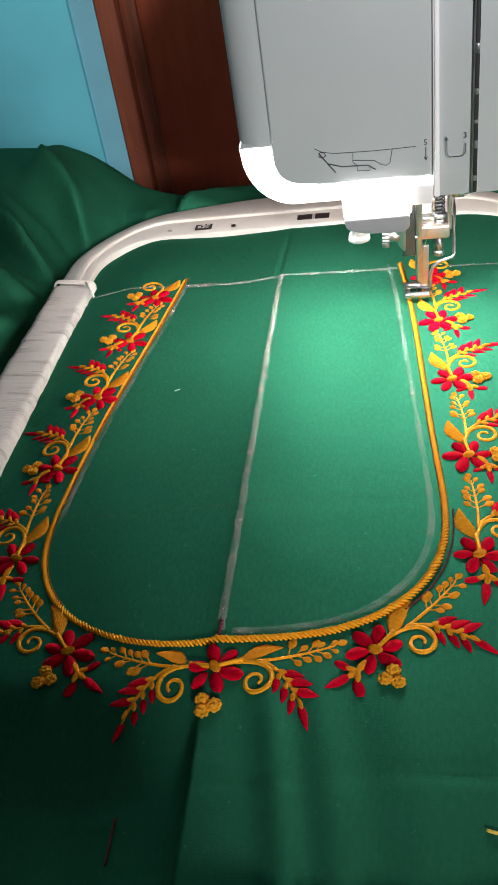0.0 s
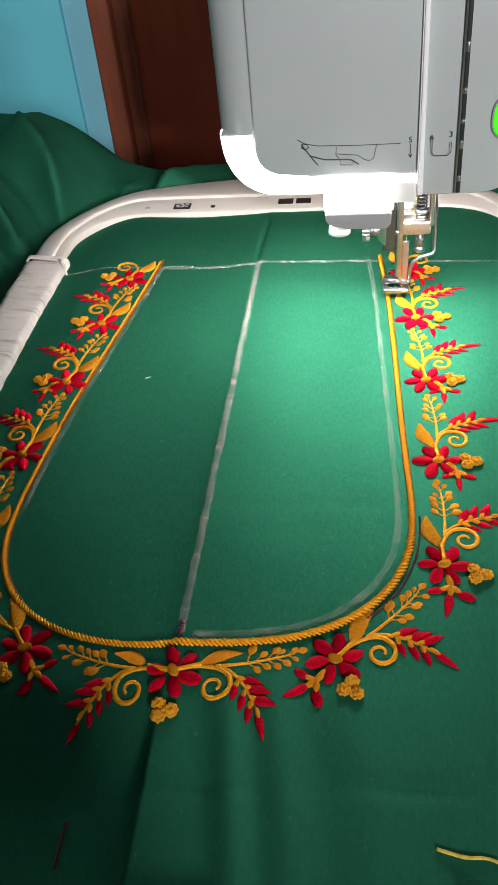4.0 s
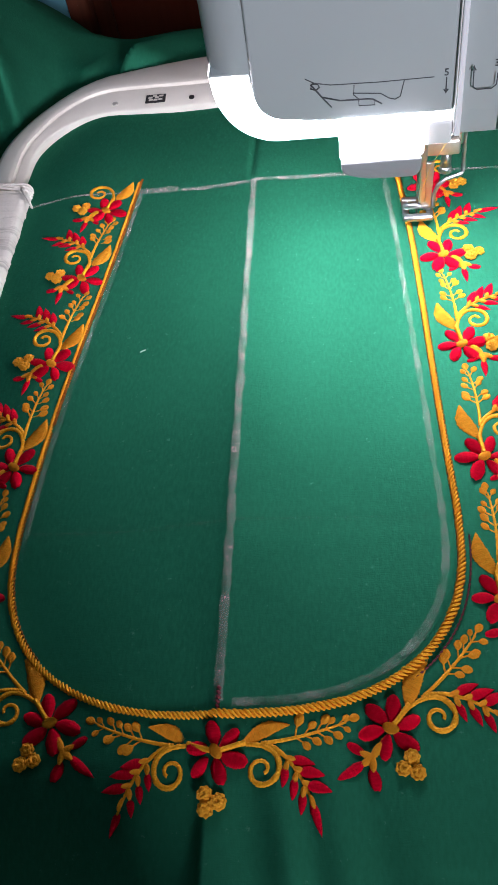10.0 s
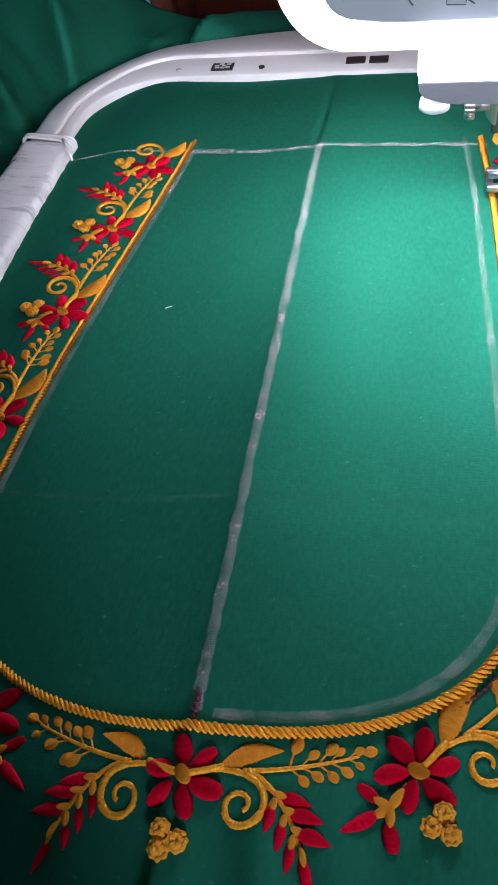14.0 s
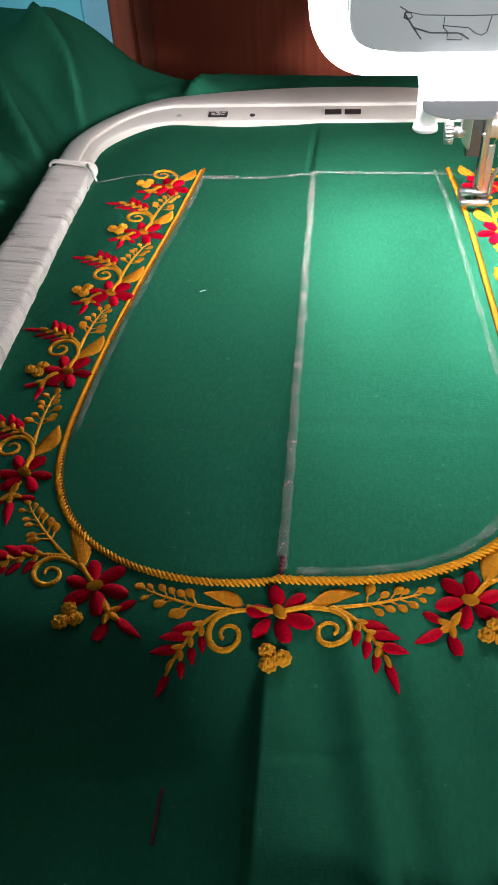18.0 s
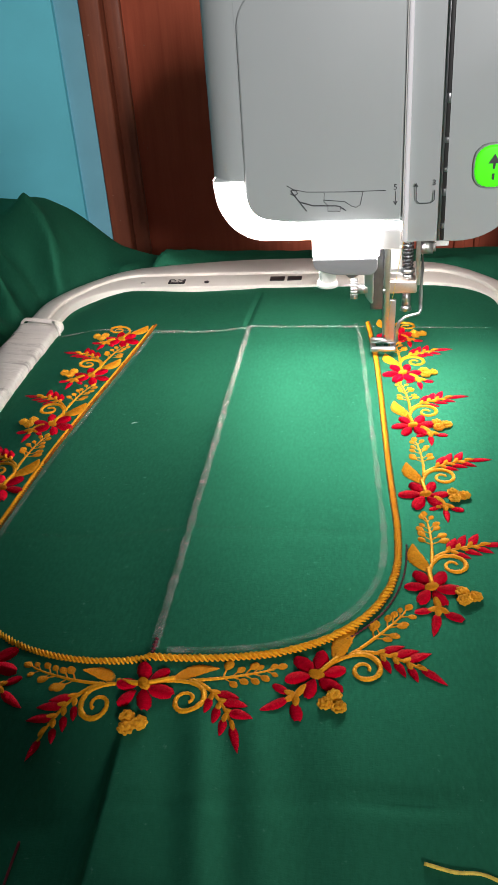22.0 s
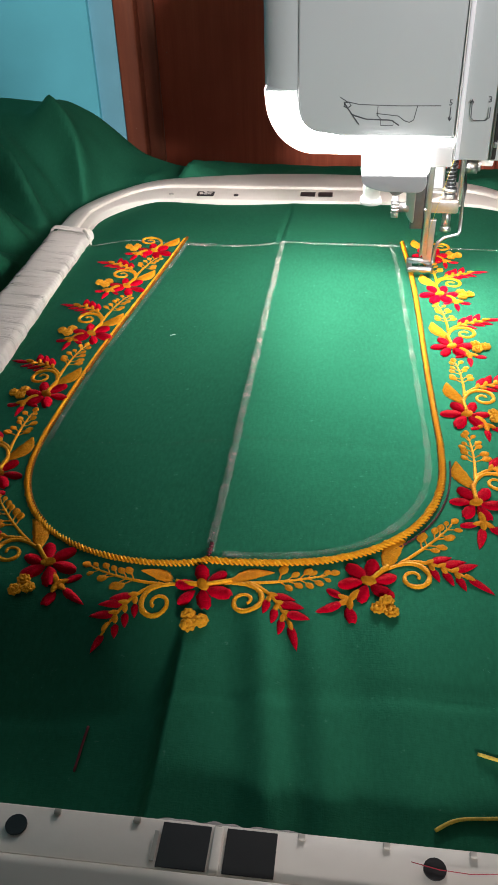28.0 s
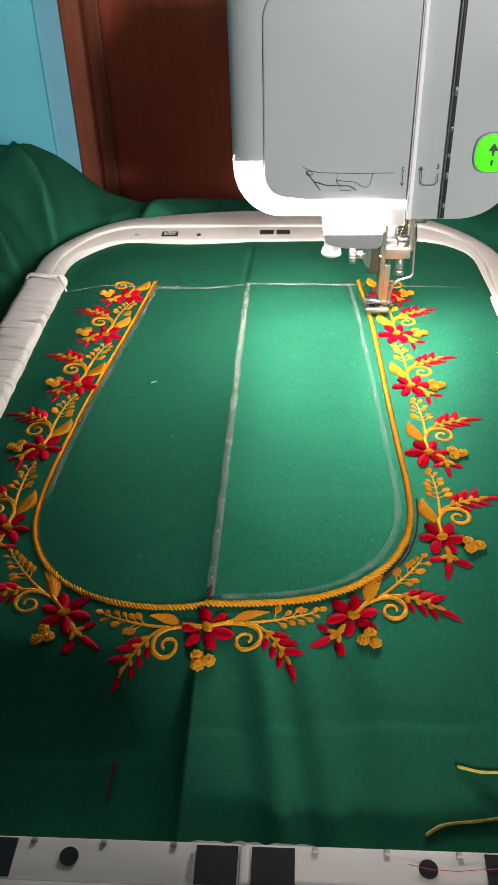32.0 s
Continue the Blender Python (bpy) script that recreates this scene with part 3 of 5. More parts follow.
rope("knot_stitch", line(-0.0004, 0.013, 0.0, 0.0225, 0.0008), cloth, 0.0019, 0.0015, MAROON, 0.3, 0.0008, "maroon tacking stitches")


# ---- embroidery pieces, unit long along x ----
def pad_mesh(name, mat, half, height, stitches=20, bend=0.0, slant=0.12, seed=1, groove=0.80):
    """A padded satin shape of length 1, one raised stitch beside the other: half(t) is its half width."""
    rnd = random.Random(seed)
    bm = bmesh.new()
    rows = []
    for i in range(2 * stitches + 1):
        t = i / (2 * stitches)
        ridge = i % 2
        w = max(half(t), 0.012) * (1 + rnd.uniform(-0.05, 0.12) if ridge else 0.93)
        proud = 1 + rnd.uniform(-0.05, 0.05) if ridge else groove
        cy = bend * math.sin(math.pi * t)
        row = []
        for k in range(7):
            u = math.sin(radians(-90 + 30 * k))
            z = height * math.sqrt(max(0, 1 - u * u)) ** 0.8 * (max(half(t), 0.012) / 0.25) ** 0.5 * proud
            row.append(bm.verts.new((t + slant * u * w, cy + u * w, z - 0.012)))
        rows.append(row)
    for a, b in zip(rows, rows[1:]):
        for k in range(6):
            bm.faces.new((a[k], b[k], b[k + 1], a[k + 1]))
    me = bpy.data.meshes.new(name)
    bm.to_mesh(me)
    bm.free()
    me.materials.append(mat)
    me.shade_smooth()
    return me


PETAL = pad_mesh("petal", RED, lambda t: 0.285 * math.sin(math.pi * min(1, t ** 1.15 * 0.90 + 0.05)) ** 0.66, 0.19, 26, slant=0.3)
BUD = pad_mesh("bud", RED, lambda t: 0.170 * math.sin(math.pi * min(1, t ** 0.66 * 0.96 + 0.04)) ** 0.85, 0.14, 26, slant=0.3, seed=2)
BLUNT = pad_mesh("bud", RED, lambda t: 0.215 * math.sin(math.pi * min(1, t * 0.86 + 0.06)) ** 0.6, 0.15, 24, slant=0.3, seed=3)
LEAFLET = pad_mesh("leaflet", YELLOW, lambda t: 0.045 + 0.155 * math.sin(math.pi * min(1, max(0.0, (t - 0.46) / 0.54))) ** 0.7 - 0.045 * (t > 0.99), 0.12, 18, 0.05, seed=4, groove=0.62)
LEAF = pad_mesh("leaf", YELLOW, lambda t: 0.016 + 0.145 * math.sin(math.pi * (max(0.0, t - 0.06) / 0.94) ** 0.74) ** 1.1 - 0.016 * (t > 0.97), 0.075, 46, 0.07, slant=0.5, seed=5, groove=0.62)
DOT = pad_mesh("flower_centre", YELLOW, lambda t: 0.42 * math.sqrt(max(0, 1 - (2 * t - 1) ** 2)), 0.26, 14, slant=0.4, seed=6, groove=0.62)


CAP = pad_mesh("bud_cap", YELLOW, lambda t: 0.19 * math.sin(math.pi * min(1, t * 0.9 + 0.08)) ** 0.7, 0.17, 12, seed=7, groove=0.62)


def berry_mesh(seed):
    """A knot: thread coiled round and over itself."""
    rnd = random.Random(seed)
    bm = bmesh.new()
    spin = rnd.uniform(0, 6)
    turn = [(0.38 - 0.035 * i / 12, spin + i * 2 * math.pi / 12 * 1.0, 0.02 + 0.10 * i / 24 + 0.05 * math.sin(i * 1.9)) for i in range(14)]
    turn += [(0.20 - 0.010 * i, spin + 0.6 + i * 2 * math.pi / 8, 0.16 + 0.04 * math.sin(i * 2.3)) for i in range(9)]
    pts = []
    for (r0, a0, z0), (r1, a1, z1) in zip(turn, turn[1:]):
        for k in range(3):
            t = k / 3
            r, a = r0 + (r1 - r0) * t, a0 + (a1 - a0) * t
            pts.append((r * math.cos(a), r * math.sin(a), z0 + (z1 - z0) * t))
    tube(bm, pts, 0.125, 7, lambda t: 0.85 + 0.25 * math.sin(t * 90) + 0.25 * noise.noise((t * 30, seed, 0.0)))
    core = bmesh.ops.create_icosphere(bm, subdivisions=2, radius=0.36)["verts"]
    for v in core:
        v.co.z *= 0.6
    for _ in range(4):
        a, r = rnd.uniform(0, 6.3), rnd.uniform(0.25, 0.42)
        b = a + rnd.uniform(1.2, 2.2)
        tube(bm, [(r * math.cos(a), r * math.sin(a), 0.02), (0.6 * r * math.cos((a + b) / 2), 0.6 * r * math.sin((a + b) / 2), 0.27), (r * math.cos(b), r * math.sin(b), 0.04)], 0.085, 6)
    me = bpy.data.meshes.new("berry")
    bm.to_mesh(me)
    bm.free()
    me.materials.append(BERRY)
    me.shade_smooth()
    return me


BERRIES = [berry_mesh(k) for k in range(4)]


class Motif:
    """Places pieces in a motif's own plane: u along its growth, v outwards, in millimetres from the flower's centre."""

    def __init__(self, x, y, degrees, mirror):
        self.x, self.y, self.a, self.m = x, y, radians(degrees), -1 if mirror else 1

    def world(self, v, u):
        # growth along +y at 0 degrees, outwards along +x
        px, py = v * 0.001, u * 0.001
        c, s = math.cos(self.a), math.sin(self.a)
        qx, qy = px * c + py * s, -px * s + py * c
        return self.x + self.m * qx, self.y + qy

    def lay(self, name, me, v0, u0, v1, u1, parent, fat=1.0, lift=0.0):
        """A piece from (v0, u0) to (v1, u1)."""
        ax, ay = self.world(v0, u0)
        bx, by = self.world(v1, u1)
        size = math.hypot(bx - ax, by - ay)
        z = cloth_z((ax + bx) / 2, (ay + by) / 2)
        m = Matrix.Translation((ax, ay, z + lift)) @ Matrix.Rotation(math.atan2(by - ay, bx - ax), 4, "Z") @ Matrix.Diagonal((size, size * fat * self.m, size * min(fat, 1.15), 1))
        return share(name, me, parent, m)

    def stem(self, name, pts, r, parent, taper=None, label="", lift=0.0):
        bm = bmesh.new()
        out = []
        for v, u in spaced(pts, 0.4):
            x, y = self.world(v, u)
            out.append((x, y, cloth_z(x, y) - r * 0.2 + lift))
        knotty = lambda t: (taper(t) if taper else 1) * (0.94 + 0.09 * math.sin(2 * math.pi * t * len(out) * 0.4 / 1.1) + 0.22 * noise.noise((t * 23, self.x * 300, self.y * 300)))
        tube(bm, out, r * 0.86, 6, knotty)
        return part(name, bm, YARN_STEM, parent, label)


YARN_STEM = stitch_material("golden_stem_thread", (0.72, 0.26, 0.006), (1.0, 0.46, 0.018))


def curve(a, b, c, n=8):
    return [tuple((1 - t) ** 2 * a[k] + 2 * t * (1 - t) * b[k] + t * t * c[k] for k in (0, 1)) for t in (i / n for i in range(n + 1))]


def spiral(cv, cu, r0, turns, start, n=26):
    out = []
    for i in range(n + 1):
        t = i / n
        a = start - t * turns * 2 * math.pi
        r = r0 * (1 - 0.78 * t ** 0.9)
        out.append((cv + r * math.cos(a), cu + r * math.sin(a)))
    return out


def flower(mo, spin=-90.0, size=10.4, rnd=None):
    fl = thing("flower", "", "")
    fl.parent = cloth
    for k in range(6):
        a = radians(90 + 60 * k + spin + rnd.uniform(-5, 5))
        L = size * rnd.uniform(0.92, 1.06)
        mo.lay("petal", PETAL, 1.9 * math.cos(a), 1.9 * math.sin(a), L * math.cos(a), L * math.sin(a), fl, rnd.uniform(0.92, 1.12))
    mo.lay("flower_centre", DOT, -2.4, 0, 2.4, 0.3, fl, 1.0, 0.0006)
    return fl


def bud_spray(mo, rnd, v=2.2, u=-11.0, swing=0.0, size=1.0):
    """Three red buds on a short stalk."""
    sp = thing("bud_spray", "", "")
    sp.parent = cloth
    mo.stem("stalk", curve((v * 0.3, u * 0.35), (v * 0.8, u * 0.6), (v, u - 1.5)), 0.0011, sp)
    for a, L, slim in ((190 + swing, 8.0, 0.95), (258 + swing, 13.0, 0.72), (322 + swing, 9.0, 1.05)):
        a, L = radians(a + rnd.uniform(-5, 5)), L * size
        mo.lay("bud", BUD if slim < 0.8 else BLUNT, v + 2.6 * math.cos(a), u + 2.6 * math.sin(a) - 0.6, v + L * math.cos(a), u + L * math.sin(a), sp, 1.28 * slim)
        mo.lay("bud_cap", CAP, v - 0.8 * math.cos(a), u - 0.8 * math.sin(a), v + 4.2 * math.cos(a), u + 4.2 * math.sin(a) - 0.4, sp, 1.25, 0.0005)
    mo.lay("bud_cap", CAP, v * 0.5, u + 5.2, v, u - 0.6, sp, 1.2, 0.0006)
    return sp


def berries(mo, rnd, v, u):
    be = thing("berry_cluster", "", "")
    be.parent = cloth
    for dv, du in ((-2.1, 1.9), (2.3, -0.2), (-1.6, -2.4)):
        x, y = mo.world(v + dv, u + du)
        k = rnd.uniform(0.0050, 0.0057)
        share("berry", rnd.choice(BERRIES), be, Matrix.Translation((x, y, cloth_z(x, y) + 0.0006)) @ Matrix.Rotation(rnd.uniform(0, 6), 4, "Z") @ Matrix.Diagonal((k, k, k, 1)))
    return be


def leaf(mo, rnd):
    flat = mo.a > 1.0
    mo.lay("leaf", LEAF, -1.0, 8.0, -3.6 if flat else -6.4, 24.5 if flat else 25.5, cloth, 1.0 if flat else 1.15)


def tendril(mo, rnd):
    pts = curve((-0.8, 6.5), (0.0, 18.5), (7.0, 19.2), 7)[:-1] + spiral(8.2, 13.4, 5.7, 1.25, radians(100))
    mo.stem("tendril", pts, 0.0012, cloth, lambda t: 0.75 + 0.35 * math.sin(math.pi * min(1, t * 1.1)), "curled golden tendril")


def red_sprig(mo, rnd):
    sp = thing("red_sprig", "", "")
    sp.parent = cloth
    pts = curve((0.3, 15.5), (6.0, 24.8), (23.5, 27.2), 18)
    mo.stem("stalk", pts, 0.0010, sp, lambda t: 1.15 - 0.5 * t)
    for k, (t, L) in enumerate(((0.40, 8.6), (0.58, 9.0), (0.76, 8.8))):
        i = int(t * 18)
        v, u = pts[i]
        for sgn, turn in ((1, 50), (-1, -36)):
            a = radians(14 + turn + rnd.uniform(-5, 5))
            vv, uu = v + (2.0 if sgn < 0 else 0), u + sgn * 0.5
            size = L if sgn > 0 else L * 0.84
            mo.lay("bud", BUD, vv + 0.8 * math.cos(a), uu + 0.8 * math.sin(a), vv + size * math.cos(a), uu + size * math.sin(a), sp, 1.35 if sgn > 0 else 1.25)
            mo.lay("bud_cap", CAP, vv - 1.2 * math.cos(a), uu - 1.2 * math.sin(a), vv + 2.3 * math.cos(a), uu + 2.3 * math.sin(a), sp, 1.45, 0.0005)
    mo.lay("bud", BUD, 20.5, 26.8, 30.5, 27.5, sp, 0.85)
    mo.lay("bud_cap", CAP, 18.5, 26.6, 22.6, 27.0, sp, 1.1, 0.0007)
    return sp


def gold_sprig(mo, rnd, top=44.5):
    sp = thing("gold_sprig", "", "")
    sp.parent = cloth
    pts = curve((0.4, 14.5), (1.4, 28.0), (-1.0, top - 2.5), 20)
    mo.stem("stalk", pts, 0.0009, sp, lambda t: 1.15 - 0.55 * t)
    for k in range(5):
        t = 0.42 + 0.125 * k
        v, u = pts[int(t * 20)]
        for sgn in (-1, 1):
            a = radians(90 - sgn * (52 - 4 * k) + rnd.uniform(-12, 12))
            L = (7.2 - 0.45 * k) * rnd.uniform(0.82, 1.10)
            mo.lay("leaflet", LEAFLET, v, u, v + L * math.cos(a), u + L * math.sin(a), sp, 1.05)
    mo.lay("leaflet", LEAFLET, -0.7, top - 4, -1.9, top + 2.0, sp, 1.15)
    return sp


def motif(x, y, degrees, mirror, seed, berry=(12.3, -4.2), bud=(2.2, -11.0, 0.0, 1.0), full=True, with_flower=True, top=44.5, buds=True):
    rnd = random.Random(seed)
    mo = Motif(x, y, degrees, mirror)
    if with_flower:
        flower(mo, rnd=rnd)
        if buds:
            bud_spray(mo, rnd, *bud)
        if berry:
            berries(mo, rnd, *berry)
    mo.stem("stalk", curve((0.0, 1.6), (-0.3, 5.0), (-0.9, 10.0)), 0.0011, cloth, None, "golden stalk", 0.0011)
    leaf(mo, rnd)
    tendril(mo, rnd)
    if full:
        red_sprig(mo, rnd)
        gold_sprig(mo, rnd, top)


# The chain of motifs climbs both sides from the middle flower.
motif(0.0, 0.0, 78, False, 10, berry=None, buds=False)
motif(0.0, 0.0, 78, True, 11, with_flower=False)
centre_berries = Motif(0.0, 0.0, 0, False)
berries(centre_berries, random.Random(5), -0.5, -14.5)
for side, places in ((False, ((0.0545, 0.0076, 45), (0.0933, 0.0508, 2), (0.0944, 0.1084, -1), (0.0918, 0.1650, -4), (0.0890, 0.2190, -5), (0.0862, 0.2690, -5))),
                     (True, ((-0.0571, 0.0100, 45), (-0.0920, 0.0555, 2), (-0.0905, 0.1120, -6), (-0.0845, 0.1660, -9), (-0.0794, 0.2191, -9), (-0.0750, 0.2690, -10)))):
    for k, (x, y, a) in enumerate(places):
        motif(x, y, a, side, 20 + k + 7 * side, full=k < 5, berry=(12.5, -3.8) if k < 2 else (13.2, -0.3), bud=(2.2, -10.4, 0.0, 1.08) if k < 2 else (7.2, -6.6, 12.0, 0.9))

# ---- hoop ----
hoop = thing("embroidery_hoop", "ivory plastic embroidery hoop with side bars bound in white cotton strips", "hoop")


def ring_line(n_corner=14, n_side=24):
    """The hoop's inner edge, with its outward normal."""
    out = []
    ix, iy = HALF_X - CORNER, HALF_Y - CORNER
    corners = ((1, -1, -90), (1, 1, 0), (-1, 1, 90), (-1, -1, 180))
    for k, (sx, sy, a0) in enumerate(corners):
        cx, cy = HOOP_X + sx * ix, HOOP_Y + sy * iy
        for i in range(n_corner + 1):
            a = radians(a0 + 90 * i / n_corner)
            out.append((cx + CORNER * math.cos(a), cy + CORNER * math.sin(a), math.cos(a), math.sin(a)))
        nx, ny, _ = corners[(k + 1) % 4]
        a = radians(a0 + 90)
        ex, ey = out[-1][0], out[-1][1]
        b0 = radians(corners[(k + 1) % 4][2])
        fx, fy = HOOP_X + nx * ix + CORNER * math.cos(b0), HOOP_Y + ny * iy + CORNER * math.sin(b0)
        for i in range(1, n_side):
            t = i / n_side
            out.append((ex + (fx - ex) * t, ey + (fy - ey) * t, math.cos(a), math.sin(a)))
    return out


def face_width(x, y, ny):
    """The flat inner ring is broad at both ends and narrow along the sides."""
    return 0.0060 + abs(ny) ** 4 * (0.0150 if y > HOOP_Y else 0.0078)


def bar_width(x, ny):
    """The whole rim: narrow along the sides, and bowed out at both ends."""
    return 0.0200 + abs(ny) ** 4 * (0.014 + 0.020 * max(0, 1 - ((x - HOOP_X) / 0.12) ** 2))


def ring(name, profile, mat, parent, label=""):
    """Sweeps profile(x, y, ny) -> [(outwards, height)] round the hoop."""
    bm = bmesh.new()
    rows = []
    for x, y, nx, ny in ring_line():
        row = []
        for d, h in profile(x, y, ny):
            px, py = x + nx * d, y + ny * d
            row.append(bm.verts.new((px, py, hoop_base(py) + h)))
        rows.append(row)
    n = len(rows[0])
    for a, b in zip(rows, rows[1:] + rows[:1]):
        for i in range(n):
            bm.faces.new((a[i], b[i], b[(i + 1) % n], a[(i + 1) % n]))
    bmesh.ops.recalc_face_normals(bm, faces=bm.faces[:])
    return sharp(part(name, bm, mat, parent, label), 40)


def inner_profile(x, y, ny):
    w = face_width(x, y, ny)
    return [(0, -0.022), (0, 0.0036), (0.0003, 0.0043), (0.001, 0.0048), (w - 0.0006, 0.0052), (w - 0.0002, 0.0045), (w - 0.0002, -0.022)]


def outer_profile(x, y, ny):
    w, o = face_width(x, y, ny), bar_width(x, ny)
    slope = 0.0045 * abs(ny) ** 2 if y < HOOP_Y else 0.0
    return [(w, -0.006), (w, 0.0058), (w + 0.0004, 0.0066), (w + 0.0014, 0.0070), (w + 0.003, 0.0071), (o - 0.004, 0.0064 - slope), (o - 0.0015, 0.0054 - slope),
            (o - 0.0003, 0.0036 - slope), (o, -0.009), (w + 0.002, -0.009)]


ring("inner_ring", inner_profile, HOOP, hoop)
ring("outer_ring", outer_profile, HOOP, hoop)


def on_ring(x, y, d=0.0003):
    return hoop_base(y) + 0.0052 + d


def flat_mark(name, x0, x1, y0, y1, mat, label=""):
    bm = bmesh.new()
    vs = [bm.verts.new((x, y, on_ring(x, y, 0.0004))) for x, y in ((x0, y0), (x1, y0), (x1, y1), (x0, y1))]
    bm.faces.new(vs)
    r = bmesh.ops.extrude_face_region(bm, geom=bm.faces[:])
    for v in r["geom"]:
        if isinstance(v, bmesh.types.BMVert):
            v.co.z -= 0.0008
    bmesh.ops.recalc_face_normals(bm, faces=bm.faces[:])
    return part(name, bm, mat, hoop, label, smooth=False)


FRONT, BACK = HOOP_Y - HALF_Y, HOOP_Y + HALF_Y
for x0, x1 in ((0.0052, 0.0172), (0.0212, 0.0335)):
    flat_mark("black_square", x0, x1, FRONT - 0.0128, FRONT - 0.0016, BLACK, "black printed reference square")
flat_mark("grey_panel", 0.0035, 0.0045, FRONT - 0.0115, FRONT - 0.004, GREYMARK)
for x0, x1 in ((0.0045, 0.0145), (0.0165, 0.0262)):
    flat_mark("black_square", x0, x1, BACK + 0.0075, BACK + 0.0145, BLACK, "black printed reference square")


def disc(name, x, y, r, mat, label=""):
    bm = bmesh.new()
    rod(bm, (x, y, on_ring(x, y, -0.0006)), (x, y, on_ring(x, y, 0.0004)), r, n=20)
    return part(name, bm, mat, hoop, label, smooth=False)


for x in (-0.0314, 0.0710):
    disc("black_dot", x, FRONT - 0.0062, 0.0027, BLACK, "round black printed mark")
for x in (-0.0843, -0.0393, 0.098):
    disc("hoop_hole", x, BACK + 0.0070, 0.0016, GREYMARK if x < -0.05 else BLACK, "small dark hole in the ring")


def checker(cx, cy, w, h):
    flat_mark("marker_panel", cx - w / 2, cx + w / 2, cy - h / 2, cy + h / 2, BLACK, "black and white printed position marker")
    bm = bmesh.new()
    for i, j in ((-1.2, 0.1), (-0.2, 1.1), (1.2, -1.0), (0.3, 0.1), (1.3, 0.9), (-1.0, -1.1), (0.1, -1.2)):
        x0, y0 = cx + i * w * 0.22, cy + j * h * 0.24
        z = on_ring(x0, y0, 0.0007)
        vs = [bm.verts.new((x0 + a * w * 0.105, y0 + b * h * 0.12, z)) for a, b in ((-1, -1), (1, -1), (1, 1), (-1, 1))]
        bm.faces.new(vs)
    part("marker_squares", bm, HOOP, hoop, smooth=False)


checker(-0.0605, BACK + 0.0087, 0.0115, 0.0075)


def corner_mark(cx, cy, w, h):
    """A black panel with a white upright bar and a short nub beside it."""
    flat_mark("marker_panel", cx - w / 2, cx + w / 2, cy - h / 2, cy + h / 2, BLACK, "black printed position marker with a white sign")
    z = on_ring(cx, cy, 0.0007)
    bm = bmesh.new()
    outline = ((-0.15, -0.30), (0.02, -0.30), (0.02, 0.0), (0.16, 0.0), (0.16, 0.16), (0.02, 0.16), (0.02, 0.38), (-0.15, 0.38))
    bm.faces.new([bm.verts.new((cx + a * w, cy + b * h, z)) for a, b in outline])
    part("marker_sign", bm, HOOP, hoop, smooth=False)


corner_mark(0.0935, FRONT - 0.0070, 0.0125, 0.0112)
corner_mark(-0.0537, FRONT - 0.0070, 0.0125, 0.0112)
for k in range(-5, 6):
    x = 0.0188 + 0.0205 * k
    if abs(x - HOOP_X) < HALF_X - CORNER:
        bm = bmesh.new()
        y = FRONT - 0.0012
        box(bm, x - 0.0009, x + 0.0009, y - 0.0011, y + 0.0004, on_ring(x, y, -0.002), on_ring(x, y, 0.0003), 0.0003)
        part("scale_notch", bm, GREYMARK, hoop)
bm = box(bmesh.new(), 0.0178, 0.0202, FRONT - 0.0135, FRONT - 0.0014, on_ring(0, FRONT - 0.008, -0.0008), on_ring(0, FRONT - 0.008, 0.0006), 0.0004)
part("centre_rib", bm, HOOP, hoop)


def letters(name, text, size, m, mat, parent, label="", depth=0.0002):
    cu = bpy.data.curves.new(name, "FONT")
    cu.body, cu.size, cu.extrude, cu.resolution_u = text, size, depth, 2
    tmp = bpy.data.objects.new(name, cu)
    me = bpy.data.meshes.new_from_object(tmp)
    bpy.data.objects.remove(tmp)
    bpy.data.curves.remove(cu)
    me.name = name
    me.materials.clear()
    me.materials.append(mat)
    ob = new(name, me)
    ob.parent = parent
    ob.matrix_basis = m
    if label:
        tagged(ob, label)
    return ob


letters("size_lettering", "240x360mm", 0.0078, pose(-0.021, FRONT - 0.0290, hoop_base(FRONT - 0.0290) + 0.0053, 8), HOOP, hoop, "raised moulded lettering", 0.0004)


bm = bmesh.new()
for x0, w in ((0.040, 0.0042), (0.0462, 0.0022), (0.0505, 0.0042), (0.0565, 0.0034), (0.0615, 0.0040)):
    box(bm, x0, x0 + w, FRONT - 0.0285, FRONT - 0.0245, hoop_base(FRONT - 0.0265) + 0.0045, hoop_base(FRONT - 0.0265) + 0.0059, 0.0003)
for v in bm.verts:
    v.co.z += 0.14 * (v.co.y - FRONT + 0.0265)
part("size_lettering_bars", bm, HOOP, hoop, "worn raised marks", smooth=False)

